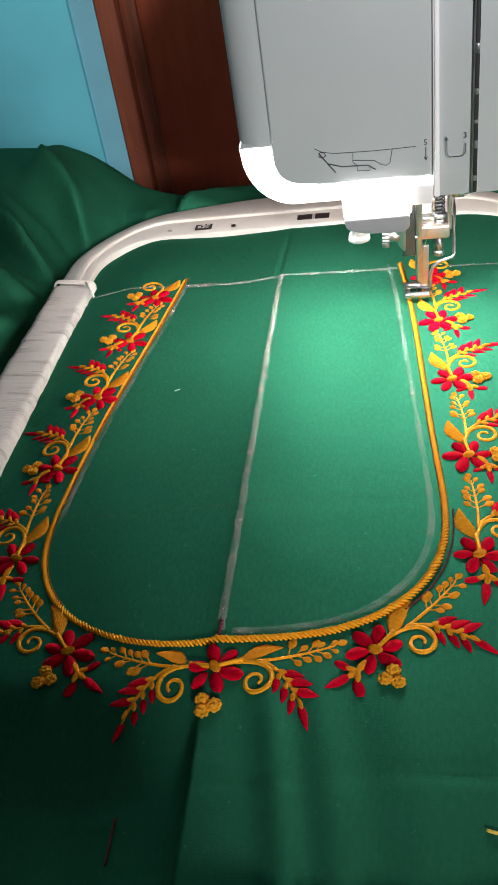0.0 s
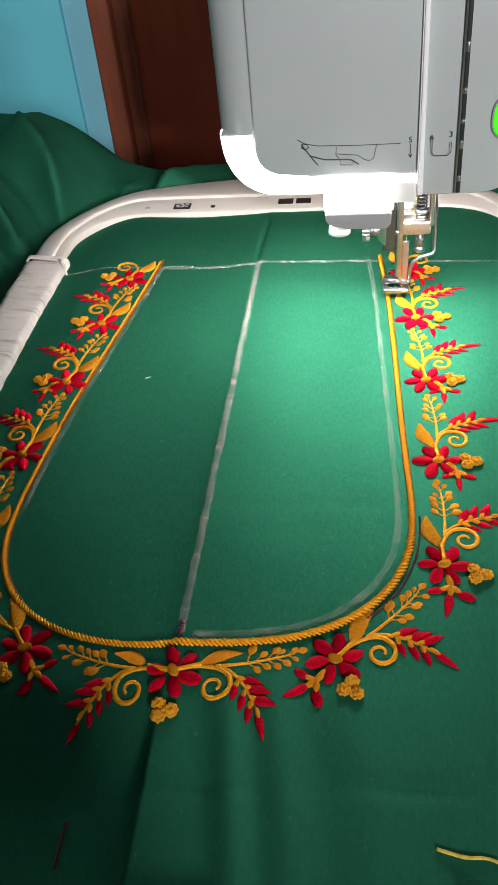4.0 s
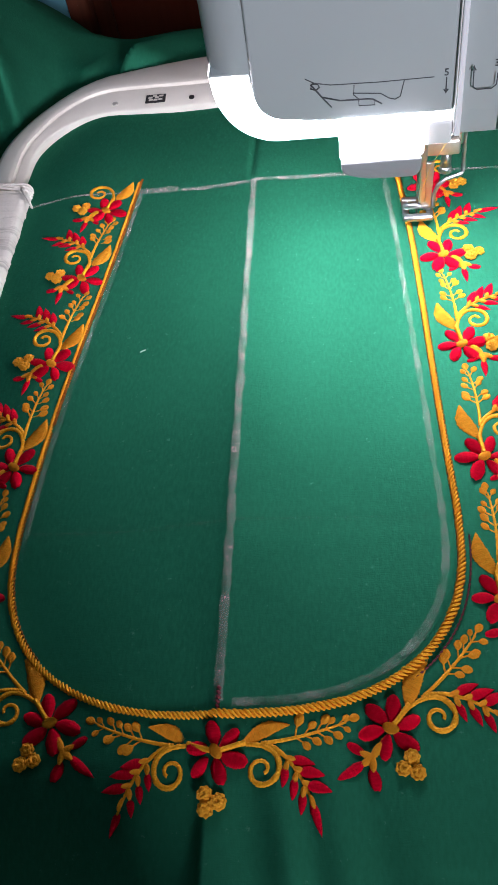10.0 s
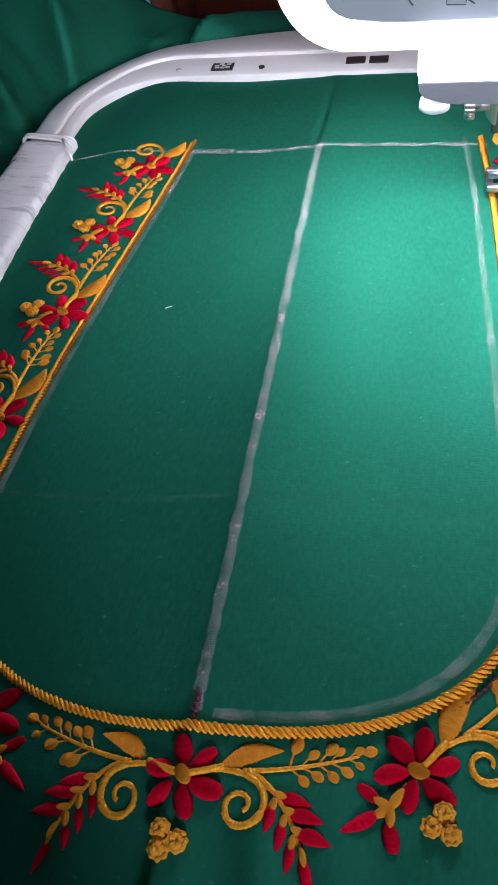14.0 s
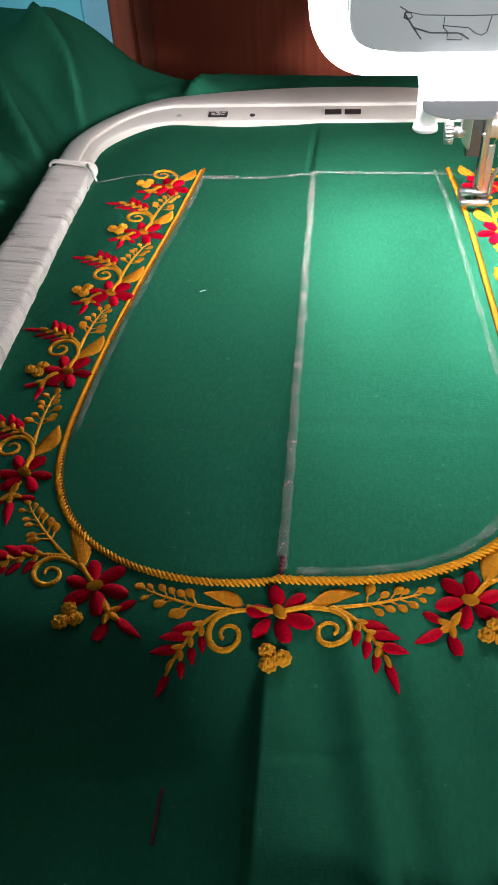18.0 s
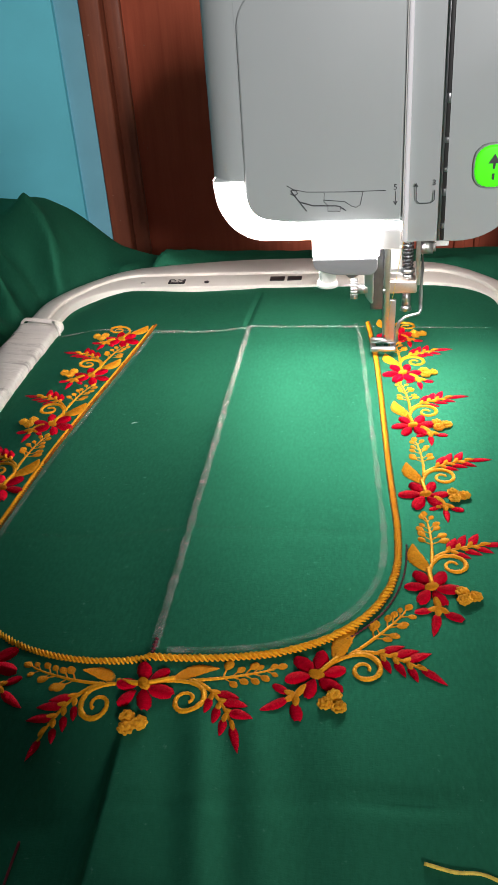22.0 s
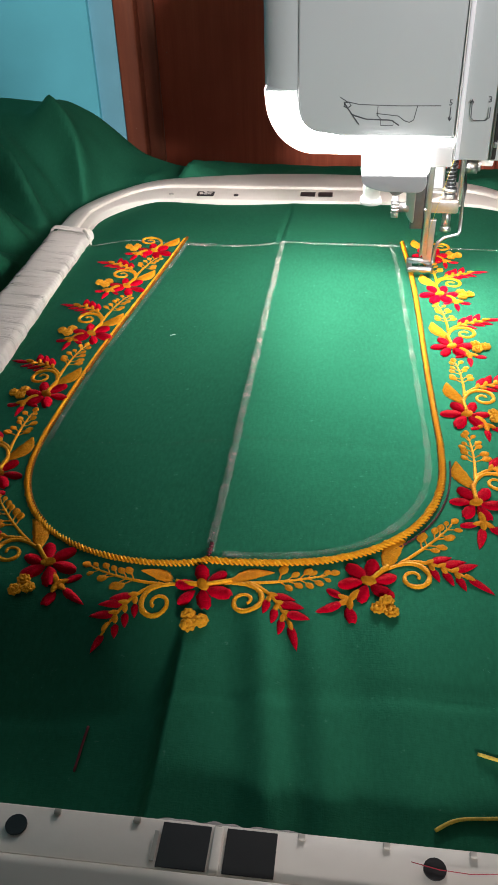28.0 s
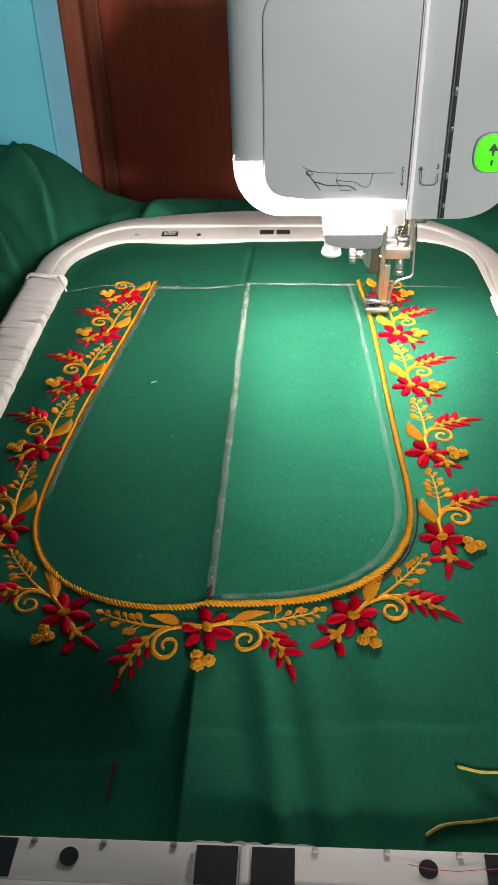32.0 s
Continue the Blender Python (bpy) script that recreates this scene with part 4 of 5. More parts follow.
# Strips of cotton wound round both side bars.
def wrap(side, y0, y1, seed):
    rnd = random.Random(seed)
    x_in, x_out = (-0.1200, -0.1450) if side < 0 else (0.1492, 0.1735)
    y = y0
    core = bmesh.new()
    box(core, min(x_in, x_out) + 0.0012, max(x_in, x_out) - 0.0012, y0, y1 + 0.004, -0.006, 0.0058, 0.003, 3)
    for v in core.verts:
        v.co.z += hoop_base(v.co.y)
    part("cotton_layer", core, STRIP, hoop)
    while y < y1:
        w = rnd.uniform(0.0024, 0.0066)
        skew = rnd.uniform(-0.0035, -0.0005)
        puff = rnd.uniform(0.0, 0.0006)
        bm = bmesh.new()
        loop = rounded([(x_in - side * puff, -0.006, 0.002), (x_in - side * puff, 0.0066 + puff, 0.0035), (x_out + side * puff, 0.0092 + puff, 0.006), (x_out + side * puff, -0.008, 0.003)], 5)
        rows = []
        for k, (dy, inn) in enumerate(((0, 0.0011), (0.15, 0.0003), (0.5, -0.0002), (0.85, 0.0003), (1, 0.0011))):
            row = []
            for x, z in loop:
                t = (x - x_in) / (x_out - x_in)
                yy = y + w * dy * 1.12 + skew * t + 0.0006 * noise.noise((x * 300, z * 300, y * 80))
                cx, cz = (x_in + x_out) / 2, 0.001
                f = 1 - inn * 30 * 0.5
                n2 = 1 + 0.03 * noise.noise((x * 160, yy * 260, z * 160 + seed)) + 0.02 * noise.noise((x * 420, yy * 500, z * 300 + seed))
                row.append(bm.verts.new((cx + (x - cx) * f * n2, yy, hoop_base(yy) + cz + (z - cz) * f * n2)))
            rows.append(row)
        n = len(loop)
        for a, b in zip(rows, rows[1:]):
            for i in range(n):
                bm.faces.new((a[i], a[(i + 1) % n], b[(i + 1) % n], b[i]))
        bmesh.ops.recalc_face_normals(bm, faces=bm.faces[:])
        part("cotton_strip", bm, STRIP, hoop)
        y += w * rnd.uniform(0.74, 0.95)


wrap(-1, 0.0, 0.286, 3)
wrap(1, 0.0, 0.262, 4)
for k in range(3):
    y = 0.2885 + 0.0022 * k
    bm = bmesh.new()
    x_in, x_out = -0.1195, -0.1448
    loop = rounded([(x_in, -0.006, 0.002), (x_in, 0.0075, 0.0035), (x_out, 0.0105, 0.005), (x_out, -0.008, 0.003)], 5)
    tube(bm, [(x, y + 0.05 * k * (x - x_in) - 0.06 * (x - x_in), hoop_base(y) + z) for x, z in loop], 0.0008, 6)
    part("tie_string", bm, STRING, hoop, "white string tied round the bar")
bm = bmesh.new()
tube(bm, [(-0.1225, 0.287, 0.002), (-0.1185, 0.281, 0.0005), (-0.1150, 0.2745, -0.0012)], 0.0009, 6, lambda t: 1.0 - 0.3 * t)
part("string_end", bm, STRING, hoop)
bm = box(bmesh.new(), 0.1655, 0.1700, 0.270, 0.292, -0.006, 0.004, 0.001)
part("clip_tab", bm, HOOP, hoop)


# ---- loose threads ----
def loose(name, label, pts, r, mat, category="thread"):
    bm = bmesh.new()
    tube(bm, pts, r, 6, lambda t: 0.85 + 0.2 * noise.noise((t * 9, 3.0, r * 1000)))
    return tagged(part(name, bm, mat), label, category)


def on_cloth(pts, lift):
    fine = []
    for (ax, ay), (bx, by), (cx, cy), (dx, dy) in zip([pts[0]] + pts[:-2], pts[:-1], pts[1:], pts[2:] + [pts[-1]]):
        for i in range(6):
            t = i / 6
            f = lambda p, q, r, s: 0.5 * (2 * q + (r - p) * t + (2 * p - 5 * q + 4 * r - s) * t * t + (3 * q - p - 3 * r + s) * t ** 3)
            fine.append((f(ax, bx, cx, dx), f(ay, by, cy, dy)))
    fine.append(pts[-1])
    return [(x, y, cloth_z(x, y) + lift) for x, y in fine]


loose("thread", "loose yellow thread lying on the green cloth", on_cloth([(0.085, -0.0530), (0.0925, -0.0547), (0.1003, -0.0549), (0.110, -0.0597), (0.1195, -0.066)], 0.0004), 0.0006, YARN)
loose("thread", "loose yellow thread beside the front bar of the hoop", on_cloth([(0.0726, -0.0760), (0.079, -0.0722), (0.0898, -0.0705), (0.099, -0.069)], 0.0004), 0.0006, YARN)
loose("thread", "short curved yellow thread end near the bound bar", on_cloth([(0.1425, 0.199), (0.1437, 0.187), (0.1452, 0.172), (0.1432, 0.162), (0.140, 0.1585)], 0.0005), 0.0004, YARN)
loose("thread", "short yellow thread end caught under the binding", on_cloth([(0.1418, 0.137), (0.145, 0.1345), (0.149, 0.132)], 0.0005), 0.0004, YARN)
loose("thread", "tuft of red thread on the green cloth", on_cloth([(0.1246, 0.0126), (0.1249, 0.0095), (0.1243, 0.0074), (0.1248, 0.0058), (0.1241, 0.0048), (0.1246, 0.0060), (0.1243, 0.0030)], 0.0004), 0.0005, plain("red_thread_end", (0.3, 0.01, 0.02), 0.7))
loose("thread", "faint red thread lying on the dark cloth", on_cloth([(-0.0285, -0.046), (-0.0290, -0.053), (-0.0293, -0.060)], 0.0004), 0.0005, plain("dull_red_thread", (0.12, 0.012, 0.02), 0.8))
loose("lint", "tiny white fluff on the green cloth", on_cloth([(-0.0462, 0.1735), (-0.0450, 0.1742), (-0.0437, 0.1748)], 0.0003), 0.0002, STRING, "lint")
FINE_RED = plain("fine_red_thread", (0.42, 0.02, 0.04), 0.7)
loose("thread", "fine red thread lying across the hoop's front bar", [(x, y, on_ring(x, y, 0.0007)) for x, y in ((0.0655, -0.0893), (0.0720, -0.0905), (0.0790, -0.0908), (0.0860, -0.0900), (0.0930, -0.0893), (0.0990, -0.0870))], 0.00013, FINE_RED)
bm = bmesh.new()
rows = []
for i in range(73):
    x = -0.0010 + 0.0006 * i
    fade = min(1.0, i / 8, (72 - i) / 8)
    h = fade * (0.0008 + 0.0006 * noise.noise((x * 260, 1.0, 3.0)))
    rows.append([bm.verts.new((x, FRONT + y, z)) for y, z in ((0.0001, -0.001), (0.0002, 0.0006 + h), (0.0006 + 0.5 * h, 0.0010 + h), (0.0012 + h, 0.0006 + h), (0.0016 + h, -0.001))])
for a, b in zip(rows, rows[1:]):
    for j in range(4):
        bm.faces.new((a[j], a[j + 1], b[j + 1], b[j]))
for face in bm.faces:
    face.smooth = True
bmesh.ops.recalc_face_normals(bm, faces=bm.faces)
part("backing_edge", bm, plain("greyish_backing_fleece", (0.36, 0.33, 0.32), 0.95, vary=0.25, scale=300), cloth, "torn edge of greyish backing fleece")
rnd = random.Random(9)
clump = bmesh.new()
for k in range(11):
    y0, bow, start = -0.0860 + 0.0006 * k, rnd.uniform(-0.002, 0.002), 0.0965 + rnd.uniform(0.0, 0.010)
    strand = []
    for i in range(22):
        t = i / 21
        x = start + t * (0.042 + rnd.uniform(-0.0004, 0.0004))
        y = y0 + bow * math.sin(math.pi * t) + 0.0018 * math.sin(9 * t + k * 1.7)
        strand.append((x, y + 0.010 * t, 0.0030 - 0.004 * t + 0.0008 * (k % 3) + 0.0008 * math.sin(7 * t + k)))
    # each strand turns back at its end in a short loop
    ex, ey, ez = strand[0]
    strand = [(ex + 0.006 - 0.0001 * k, ey + 0.0026, ez - 0.0015), (ex + 0.002, ey + 0.0022, ez - 0.0006), (ex - 0.0012, ey + 0.0012, ez)] + strand
    tube(clump, strand, 0.00085, 6, lambda t: 0.9 + 0.25 * noise.noise((t * 12, k * 3.1, 0.0)))
tagged(part("thread_clump", clump, plain("greyish_yarn", (0.46, 0.42, 0.41), 0.95, vary=0.3, scale=700)), "loose bundle of greyish white yarn lying over the hoop's front bar", "thread")

# ---- sewing machine ----
FACE = 0.197
machine = thing("embroidery_machine", "pale grey embroidery machine with lit lamp and green start button", "sewing machine")
HEAD_BACK = FACE + 0.15
outline = rounded([(0.0150, 0.188, 0), (0.0150, 0.1040, 0.0005), (0.0156, 0.1010, 0.002), (0.0195, 0.0905, 0.012), (0.040, 0.0868, 0.004), (0.0860, 0.0868, 0), (0.0862, 0.0775, 0.001), (0.1235, 0.0772, 0.014), (0.1600, 0.1230, 0.02), (0.178, 0.160, 0.03), (0.178, 0.188, 0)])
sharp(part("head_body", prism(bmesh.new(), outline, FACE, HEAD_BACK, 0.0035), BODY, machine, "pale grey front housing"), 30)
bm = bmesh.new()
R_SIDE = 0.0155
arc = [(R_SIDE * (1 - math.cos(a)) ** 1.0, FACE + R_SIDE * 0.9 * (1 - math.sin(a))) for a in np.linspace(0, math.pi / 2, 14).tolist()]
arc = [(0.0, HEAD_BACK)] + arc + [(R_SIDE, HEAD_BACK)]
for z in (0.1074, 0.188):
    bm.verts.ensure_lookup_table()
    for x, y in arc:
        bm.verts.new((x - 0.0002, y, z))
bm.verts.ensure_lookup_table()
n_arc = len(arc)
for i in range(n_arc):
    j = (i + 1) % n_arc
    bm.faces.new((bm.verts[i], bm.verts[j], bm.verts[n_arc + j], bm.verts[n_arc + i]))
bm.faces.new([bm.verts[i] for i in range(n_arc)][::-1])
bm.faces.new([bm.verts[n_arc + i] for i in range(n_arc)])
bmesh.ops.recalc_face_normals(bm, faces=bm.faces[:])
sharp(part("rounded_side", bm, BODY, machine, "smoothly rounded side of the housing"), 30)
sharp(part("head_cap", box(bmesh.new(), -0.0004, 0.42, FACE - 0.0012, HEAD_BACK, 0.1888, 0.232, 0.014, 5), BODY, machine, "pale grey upper cover"), 30)
bm = box(bmesh.new(), 0.0002, 0.30, FACE - 0.0036, FACE + 0.01, 0.2072, 0.211, 0.0012)
part("cap_ledge", bm, BODY_DARK, machine)
part("arm", box(bmesh.new(), 0.178, 0.42, FACE + 0.02, HEAD_BACK, 0.15, 0.189, 0.006), BODY, machine)
part("column", box(bmesh.new(), 0.33, 0.42, FACE + 0.0, HEAD_BACK + 0.02, -0.094, 0.15, 0.006), BODY, machine)
part("free_arm", box(bmesh.new(), 0.02, 0.34, 0.20, 0.30, -0.06, -0.022, 0.006), BODY, machine)

lamp_outline = rounded([(0.0006, 0.1070, 0.0), (0.0016, 0.0955, 0.006), (0.0075, 0.0850, 0.007), (0.0180, 0.0788, 0.009), (0.0862, 0.0783, 0.0), (0.0862, 0.0864, 0.0), (0.040, 0.0864, 0.004), (0.0200, 0.0900, 0.012), (0.0150, 0.1025, 0.008)])
sharp(part("lamp_cover", prism(bmesh.new(), lamp_outline, FACE + 0.0006, FACE + 0.0070, 0.003), LED_RIM, machine, "glowing white lamp cover"), 40)
sharp(part("lamp_tray", prism(bmesh.new(), lamp_outline, FACE + 0.0070, FACE + 0.06), LED, machine, "glowing white underside of the lamp"), 40)

part("lamp_lip", box(bmesh.new(), 0.0010, 0.0152, FACE + 0.0014, FACE + 0.06, 0.1066, 0.1075, 0.0003), BODY, machine, "pale grey edge over the lamp")

# the raised front panel, and the fine groove round it
panel = rounded([(0.0162, 0.178, 0.012), (0.0158, 0.0905, 0.020), (0.040, 0.0880, 0.004), (0.0848, 0.0880, 0), (0.0855, 0.1872, 0), (0.034, 0.1872, 0.008)])
sharp(part("front_panel", prism(bmesh.new(), panel, FACE - 0.0016, FACE + 0.002, 0.0011), BODY, machine), 30)

# The first slot's bright reflection is painted in; the second is dark.
for k, (x0, x1) in enumerate(((0.0860, 0.0880), (0.1022, 0.1040))):
    slot = part("thread_slot", box(bmesh.new(), x0, x1, FACE - (0.0030 if k == 0 else 0.0018), FACE + 0.004, 0.0785, 0.231, 0.0004), SLOT_REFLECTION if k == 0 else SLOT, machine, "metal thread channel with its reflection painted white" if k == 0 else "dark thread channel")
    bm = box(bmesh.new(), x0 - 0.0006, x0, FACE - 0.0022, FACE + 0.002, 0.0785, 0.231, 0.0002)
    part("slot_edge", bm, WHITE if k == 0 else CHROME, slot, "bright metal edge")
    rr = random.Random(k + 2)
    z = 0.084
    while z < 0.15:
        h = rr.uniform(0.0018, 0.0045)
        bm = box(bmesh.new(), x0 + 0.0001, x1 - 0.0001, FACE - 0.0026, FACE, z, z + h, 0.0004)
        part("thread_guide", bm, WHITE if k == 0 or rr.random() < 0.3 else CHROME, slot)
        z += h + rr.uniform(0.006, 0.022)
bm = bmesh.new()
tube(bm, [(0.0868, FACE - 0.0028, 0.082), (0.0835, 0.236, 0.036), (0.0785, 0.246, 0.006)], 0.00011, 6)
part("needle_thread", bm, YARN, machine, "fine yellow needle thread")

btn = part("start_button", prism(bmesh.new(), rounded([(0.1155, 0.1192, 0.008), (0.1152, 0.1012, 0.008), (0.1322, 0.1018, 0.008), (0.1322, 0.1192, 0.008)], 6), FACE - 0.0024, FACE + 0.002, 0.0012), GREEN, machine, "glowing green start button")
sharp(part("button_rim", prism(bmesh.new(), rounded([(0.1147, 0.1200, 0.0086), (0.1144, 0.1004, 0.0086), (0.1330, 0.1010, 0.0086), (0.1330, 0.1200, 0.0086)], 6), FACE - 0.0012, FACE + 0.002, 0.0006), BODY_DARK, machine), 30)
bm = bmesh.new()
box(bm, 0.1228, 0.1238, FACE - 0.0030, FACE - 0.0022, 0.1095, 0.1120)
box(bm, 0.1227, 0.1237, FACE - 0.0030, FACE - 0.0022, 0.1050, 0.1075)
vs = [bm.verts.new((x, FACE - 0.0030, z)) for x, z in ((0.1207, 0.1118), (0.1259, 0.1118), (0.1233, 0.1158))]
bm.faces.new(vs)
part("arrow_print", bm, INK, btn, "black arrow", smooth=False)
bm = bmesh.new()
ringpts = [(0.1478 + 0.0088 * math.cos(a), FACE - 0.0002, 0.1385 + 0.0092 * math.sin(a)) for a in np.linspace(-0.6, 5.6, 30).tolist()]
tube(bm, ringpts, 0.0007, 6)
part("moulded_ring", bm, BODY, machine)


def ink_line(name, pts, r=0.00022, y=FACE - 0.0017, parent=machine):
    bm = bmesh.new()
    tube(bm, [(x, y, z) for x, z in pts], r, 5)
    return part(name, bm, INK, parent)


# threading diagram printed on the panel
ink_line("diagram_line", [(0.0345, 0.1050), (0.0375, 0.1032), (0.043, 0.1020), (0.060, 0.1015), (0.078, 0.1016)], 0.00018)
ink_line("diagram_line", [(0.0365, 0.1030), (0.0362, 0.1012), (0.0378, 0.1005), (0.0392, 0.1015), (0.0385, 0.1028), (0.0368, 0.1030)], 0.0003)
ink_line("diagram_line", [(0.0362, 0.1028), (0.0400, 0.0975), (0.0430, 0.0935)], 0.0003)
ink_line("diagram_line", [(0.0395, 0.0978), (0.046, 0.0958), (0.056, 0.0955), (0.0575, 0.0952), (0.0605, 0.0932)], 0.0003)
ink_line("diagram_line", [(0.0510, 0.1012), (0.0508, 0.0975), (0.0525, 0.0958)], 0.00018)
ink_line("diagram_line", [(0.0680, 0.1014), (0.0668, 0.0955), (0.0650, 0.0945), (0.0628, 0.0952), (0.0600, 0.0972), (0.0505, 0.0982)], 0.00018)
ink_line("diagram_line", [(0.0525, 0.0955), (0.0525, 0.0932), (0.0580, 0.0930), (0.0580, 0.0953)], 0.00018)
ink_line("diagram_line", [(0.0822, 0.1010), (0.0822, 0.0955)], 0.0002)
ink_line("diagram_line", [(0.0815, 0.0967), (0.0822, 0.0952), (0.0829, 0.0967)], 0.00025)
ink_line("diagram_line", [(0.0910, 0.1040), (0.0912, 0.0968), (0.0925, 0.0955), (0.0975, 0.0955), (0.0990, 0.0968), (0.0990, 0.1010)], 0.00022)
ink_line("diagram_line", [(0.0903, 0.1027), (0.0910, 0.1043), (0.0917, 0.1027)], 0.00025)
letters("printed_digit", "5", 0.0036, pose(0.0812, FACE - 0.0018, 0.1018, 90), INK, machine, "printed step number", 0.0001)
letters("printed_digit", "3", 0.0036, pose(0.0979, FACE - 0.0005, 0.1028, 90), INK, machine, "printed step number", 0.0001)

# needle, presser foot and threader below the head
NY = 0.2485
part("lamp_window", box(bmesh.new(), 0.0450, 0.0757, FACE - 0.0030, FACE + 0.016, 0.0716, 0.0868, 0.0012), LED, machine, "glowing white lamp window")
part("threader_rail", box(bmesh.new(), 0.0757, 0.0853, FACE - 0.0020, FACE + 0.014, 0.0748, 0.0842, 0.0010), WHITE, machine, "white plastic rail")
bm = prism(bmesh.new(), rounded([(0.0452, 0.0716, 0.001), (0.0460, 0.0670, 0.003), (0.0540, 0.0642, 0.004), (0.0725, 0.0638, 0.003), (0.0748, 0.0665, 0.002), (0.0748, 0.0716, 0.001)]), FACE - 0.0048, FACE + 0.030, 0.0015)
part("threader_slide", bm, GREYP_LIGHT, machine, "pale grey plastic slide")
bm = prism(bmesh.new(), rounded([(0.0560, 0.0640, 0), (0.0585, 0.0600, 0.002), (0.0640, 0.0585, 0.002), (0.0705, 0.0580, 0.002), (0.0735, 0.0600, 0.002), (0.0738, 0.0640, 0)]), FACE + 0.010, FACE + 0.030, 0.0015)
part("slide_body", bm, GREYP_MID, machine, "grey plastic body under the slide")
bm = bmesh.new()
rod(bm, (0.0505, FACE + 0.026, 0.0500), (0.0505, FACE + 0.026, 0.0660), 0.0042, n=18)
rod(bm, (0.0505, FACE + 0.026, 0.0475), (0.0505, FACE + 0.026, 0.0502), 0.0055, 0.0050, n=18)
part("threader_knob", bm, WHITE, machine)
bm = prism(bmesh.new(), rounded([(0.0585, 0.0640, 0.002), (0.0583, 0.0570, 0.001), (0.0560, 0.0562, 0.001), (0.0557, 0.0535, 0.001), (0.0585, 0.0522, 0.001), (0.0615, 0.0490, 0.003), (0.0650, 0.0500, 0.002), (0.0690, 0.0540, 0.001), (0.0715, 0.0640, 0.001)], 5), FACE + 0.030, FACE + 0.038, 0.0012)
part("threader_hook", bm, GREYP, machine, "dark grey hook guard")

F0 = NY - 0.0055
bm = box(bmesh.new(), 0.0718, 0.0788, F0, F0 + 0.006, 0.0255, 0.083, 0.0006)
part("presser_bar", bm, GUNMETAL, machine, "dark steel presser bar")
bm = prism(bmesh.new(), rounded([(0.0722, 0.0680, 0.001), (0.0716, 0.0540, 0.002), (0.0688, 0.0490, 0.004), (0.0688, 0.0335, 0.006), (0.0735, 0.0280, 0.003), (0.0742, 0.0680, 0)], 6), F0 - 0.001, F0 + 0.004, 0.0008)
part("foot_cheek", bm, CHROME, machine, "polished rounded foot cheek")
bm = box(bmesh.new(), 0.0789, 0.0822, F0 - 0.0012, F0 + 0.0030, 0.0110, 0.083, 0.0006)
part("foot_shank", bm, CHROME, machine, "polished steel foot shank")
bm = bmesh.new()
rod(bm, (0.0792, F0 - 0.0014, 0.0365), (0.0792, F0 - 0.0002, 0.0365), 0.0010, n=10)
part("shank_rivet", bm, STEEL, machine)
part("bar_bracket", box(bmesh.new(), 0.0822, 0.0885, NY + 0.004, NY + 0.014, 0.0440, 0.083, 0.001), WHITE, machine)
part("bracket_foot", box(bmesh.new(), 0.0815, 0.0892, NY - 0.001, NY + 0.010, 0.0395, 0.0445, 0.0008), STEEL, machine)
bm = bmesh.new()
rod(bm, (0.0913, NY, 0.0345), (0.0913, NY, 0.083), 0.0017)
part("needle_bar", bm, GUNMETAL, machine, "dark steel needle bar")
bm = bmesh.new()
coil = [(0.0913 + 0.0025 * math.cos(a), NY + 0.0025 * math.sin(a), 0.0462 + 0.0248 * a / (2 * math.pi * 13)) for a in np.linspace(0, 2 * math.pi * 13, 156).tolist()]
tube(bm, coil, 0.00045, 5)
part("spring", bm, GUNMETAL, machine, "coiled steel spring")
bm = bmesh.new()
rod(bm, (0.0913, NY, 0.0445), (0.0913, NY, 0.0461), 0.0037, n=18)
rod(bm, (0.0913, NY, 0.0412), (0.0913, NY, 0.0432), 0.0030, n=18)
part("spring_collar", bm, CHROME, machine)
bm = box(bmesh.new(), 0.0796, 0.0962, NY - 0.0050, NY + 0.0045, 0.0340, 0.0412, 0.0010)
part("needle_clamp", bm, STEEL_WARM, machine, "steel needle clamp block")
bm = bmesh.new()
rod(bm, (0.0908, NY - 0.001, 0.0236), (0.0908, NY - 0.001, 0.0262), 0.0032, 0.0024, n=16)
rod(bm, (0.0908, NY - 0.001, 0.0262), (0.0908, NY - 0.001, 0.0342), 0.0024, 0.0022, n=16)
part("needle_clamp_screw", bm, CHROME, machine)
bm = bmesh.new()
rod(bm, (0.0648, F0 + 0.001, 0.0372), (0.0706, F0 + 0.001, 0.0372), 0.0026, n=16)
part("clamp_screw_neck", bm, STEEL, machine)
bm = bmesh.new()
for k in range(18):
    a = 2 * math.pi * k / 18
    rod(bm, (0.0616, F0 + 0.001 + 0.0047 * math.cos(a), 0.0372 + 0.0047 * math.sin(a)), (0.0652, F0 + 0.001 + 0.0047 * math.cos(a), 0.0372 + 0.0047 * math.sin(a)), 0.0009, n=6)
rod(bm, (0.0615, F0 + 0.001, 0.0372), (0.0653, F0 + 0.001, 0.0372), 0.0048, n=20)
part("clamp_screw", bm, STEEL, machine, "knurled clamp screw")
bm = prism(bmesh.new(), rounded([(0.0802, 0.0305, 0), (0.0797, 0.0105, 0.002), (0.0812, 0.0050, 0.001), (0.0850, 0.0050, 0.001), (0.0856, 0.0305, 0)]), NY - 0.0045, NY - 0.0028, 0.0004)
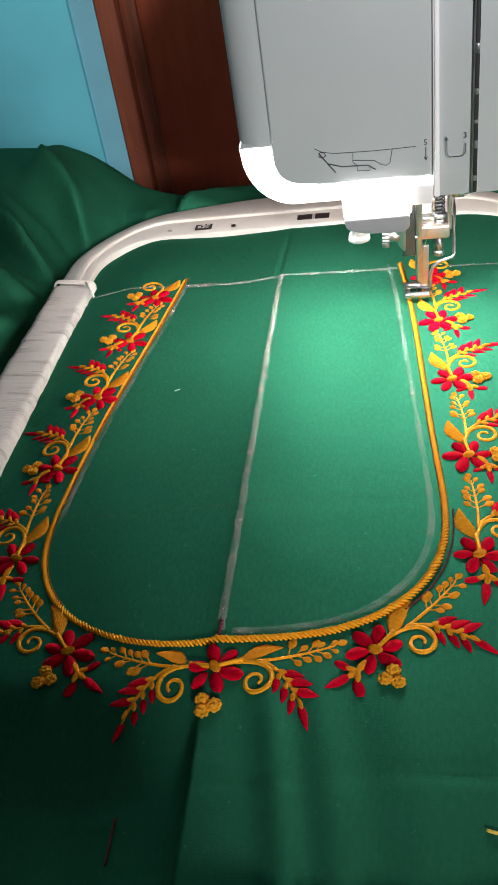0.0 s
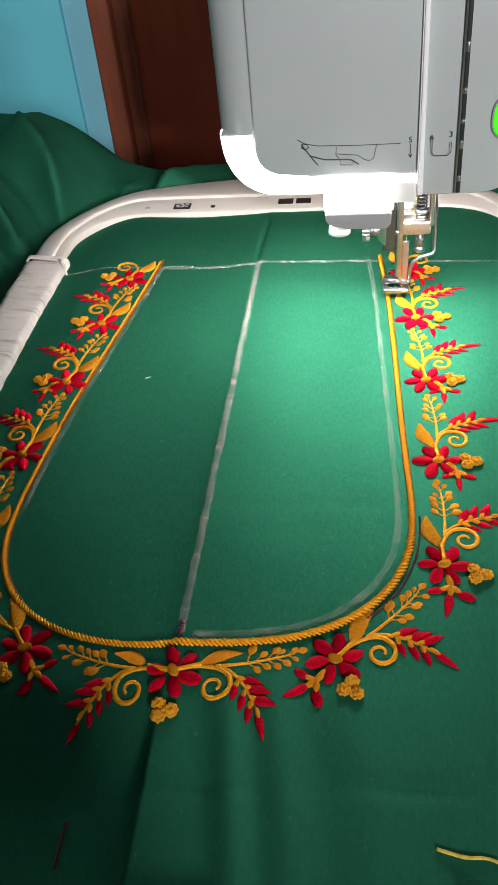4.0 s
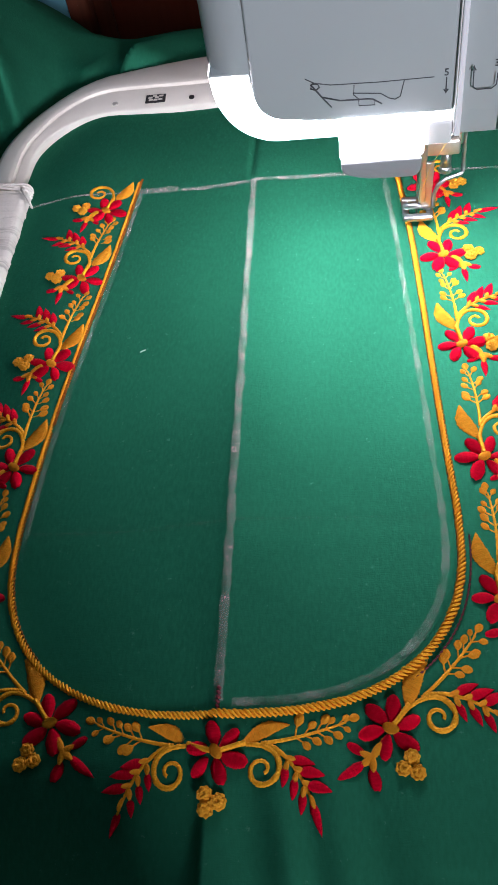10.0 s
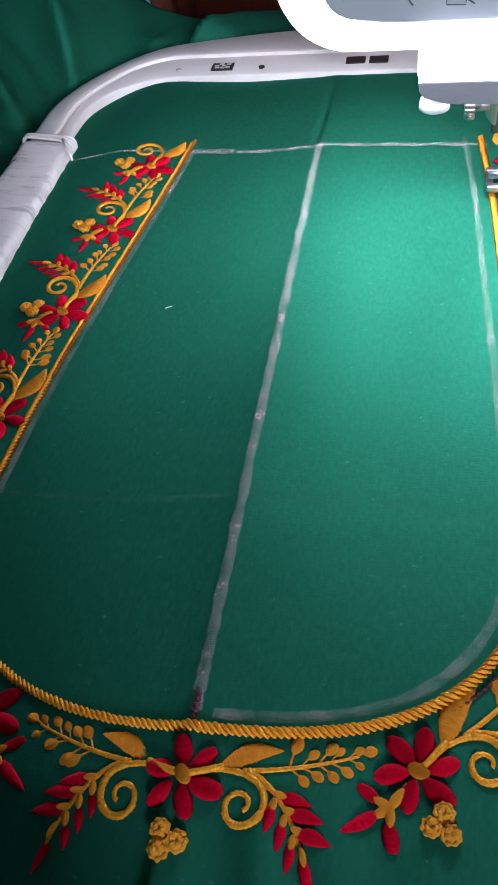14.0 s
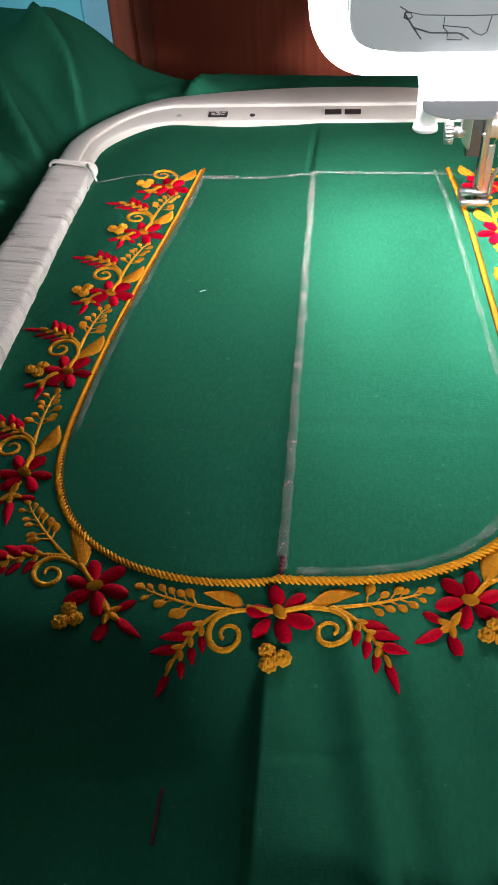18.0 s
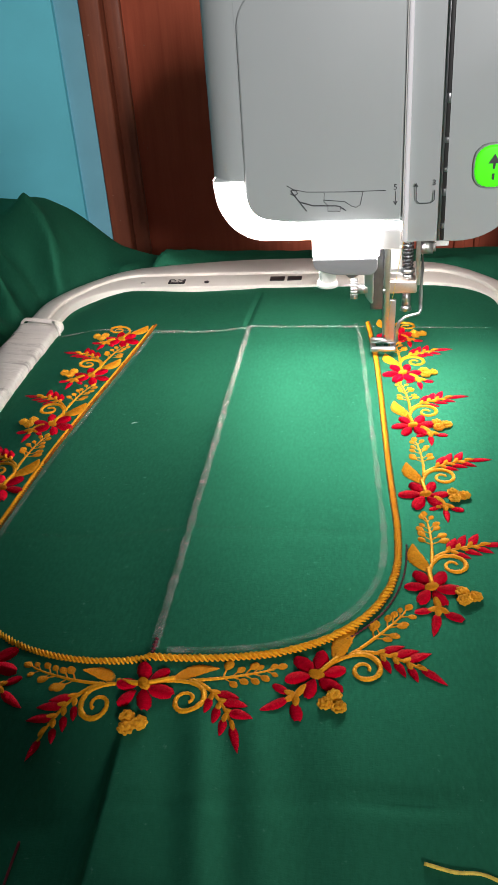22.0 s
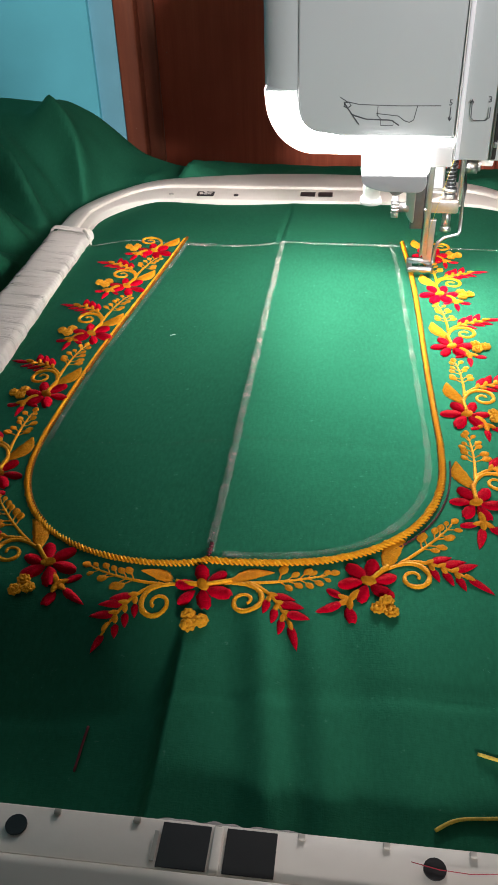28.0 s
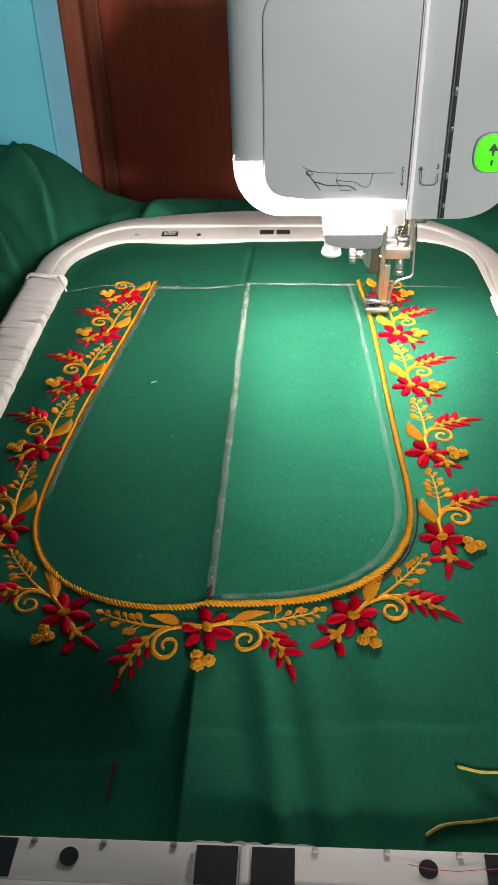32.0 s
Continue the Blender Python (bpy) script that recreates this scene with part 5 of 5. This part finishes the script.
part("foot_leg", bm, CHROME, machine, "flat polished foot leg")
bm = bmesh.new()
box(bm, 0.0722, 0.0860, NY - 0.0095, NY - 0.0058, 0.0022, 0.0050, 0.0010)
box(bm, 0.0722, 0.0860, NY + 0.0035, NY + 0.0068, 0.0022, 0.0044, 0.0008)
box(bm, 0.0722, 0.0750, NY - 0.0070, NY + 0.0050, 0.0022, 0.0042, 0.0006)
box(bm, 0.0830, 0.0860, NY - 0.0070, NY + 0.0050, 0.0022, 0.0042, 0.0006)
part("foot_sole", bm, CHROME, machine, "polished steel embroidery foot sole")
bm = bmesh.new()
rod(bm, (0.0728, NY - 0.003, 0.0066), (0.0852, NY - 0.003, 0.0066), 0.0016, n=12)
part("foot_pivot", bm, CHROME, machine)
bm = bmesh.new()
rod(bm, (0.0790, NY, -0.001), (0.0790, NY, 0.026), 0.0005, n=8)
part("needle", bm, CHROME, machine, "thin steel needle")
bm = box(bmesh.new(), 0.0953, 0.0975, NY - 0.003, NY + 0.003, 0.0380, 0.083, 0.0004)
part("side_strip", bm, CHROME, machine, "bright steel side strip")
bm = bmesh.new()
tube(bm, [(0.0985, NY, 0.060), (0.0988, NY, 0.046), (0.0984, NY, 0.034), (0.0986, NY - 0.001, 0.0232), (0.0978, NY - 0.002, 0.0216), (0.0910, NY - 0.003, 0.0204), (0.0876, NY - 0.004, 0.0180), (0.0862, NY - 0.004, 0.0135), (0.0860, NY - 0.004, 0.0060)], 0.0010, 8)
part("guide_wire", bm, CHROME, machine, "bent steel wire arm")
for z, w in ((0.0643, 0.0030), (0.0572, 0.0012)):
    bm = bmesh.new()
    rod(bm, (0.0970, NY + 0.001, z), (0.1025 + w, NY + 0.001, z), 0.0035, n=18)
    rod(bm, (0.1020 + w, NY + 0.001, z), (0.1040 + w, NY + 0.001, z), 0.0024, n=14)
    part("side_screw", bm, STEEL, machine, "steel screw head")
part("side_plate", box(bmesh.new(), 0.1050, 0.1120, NY + 0.004, NY + 0.018, 0.0560, 0.083, 0.001), WHITE, machine)
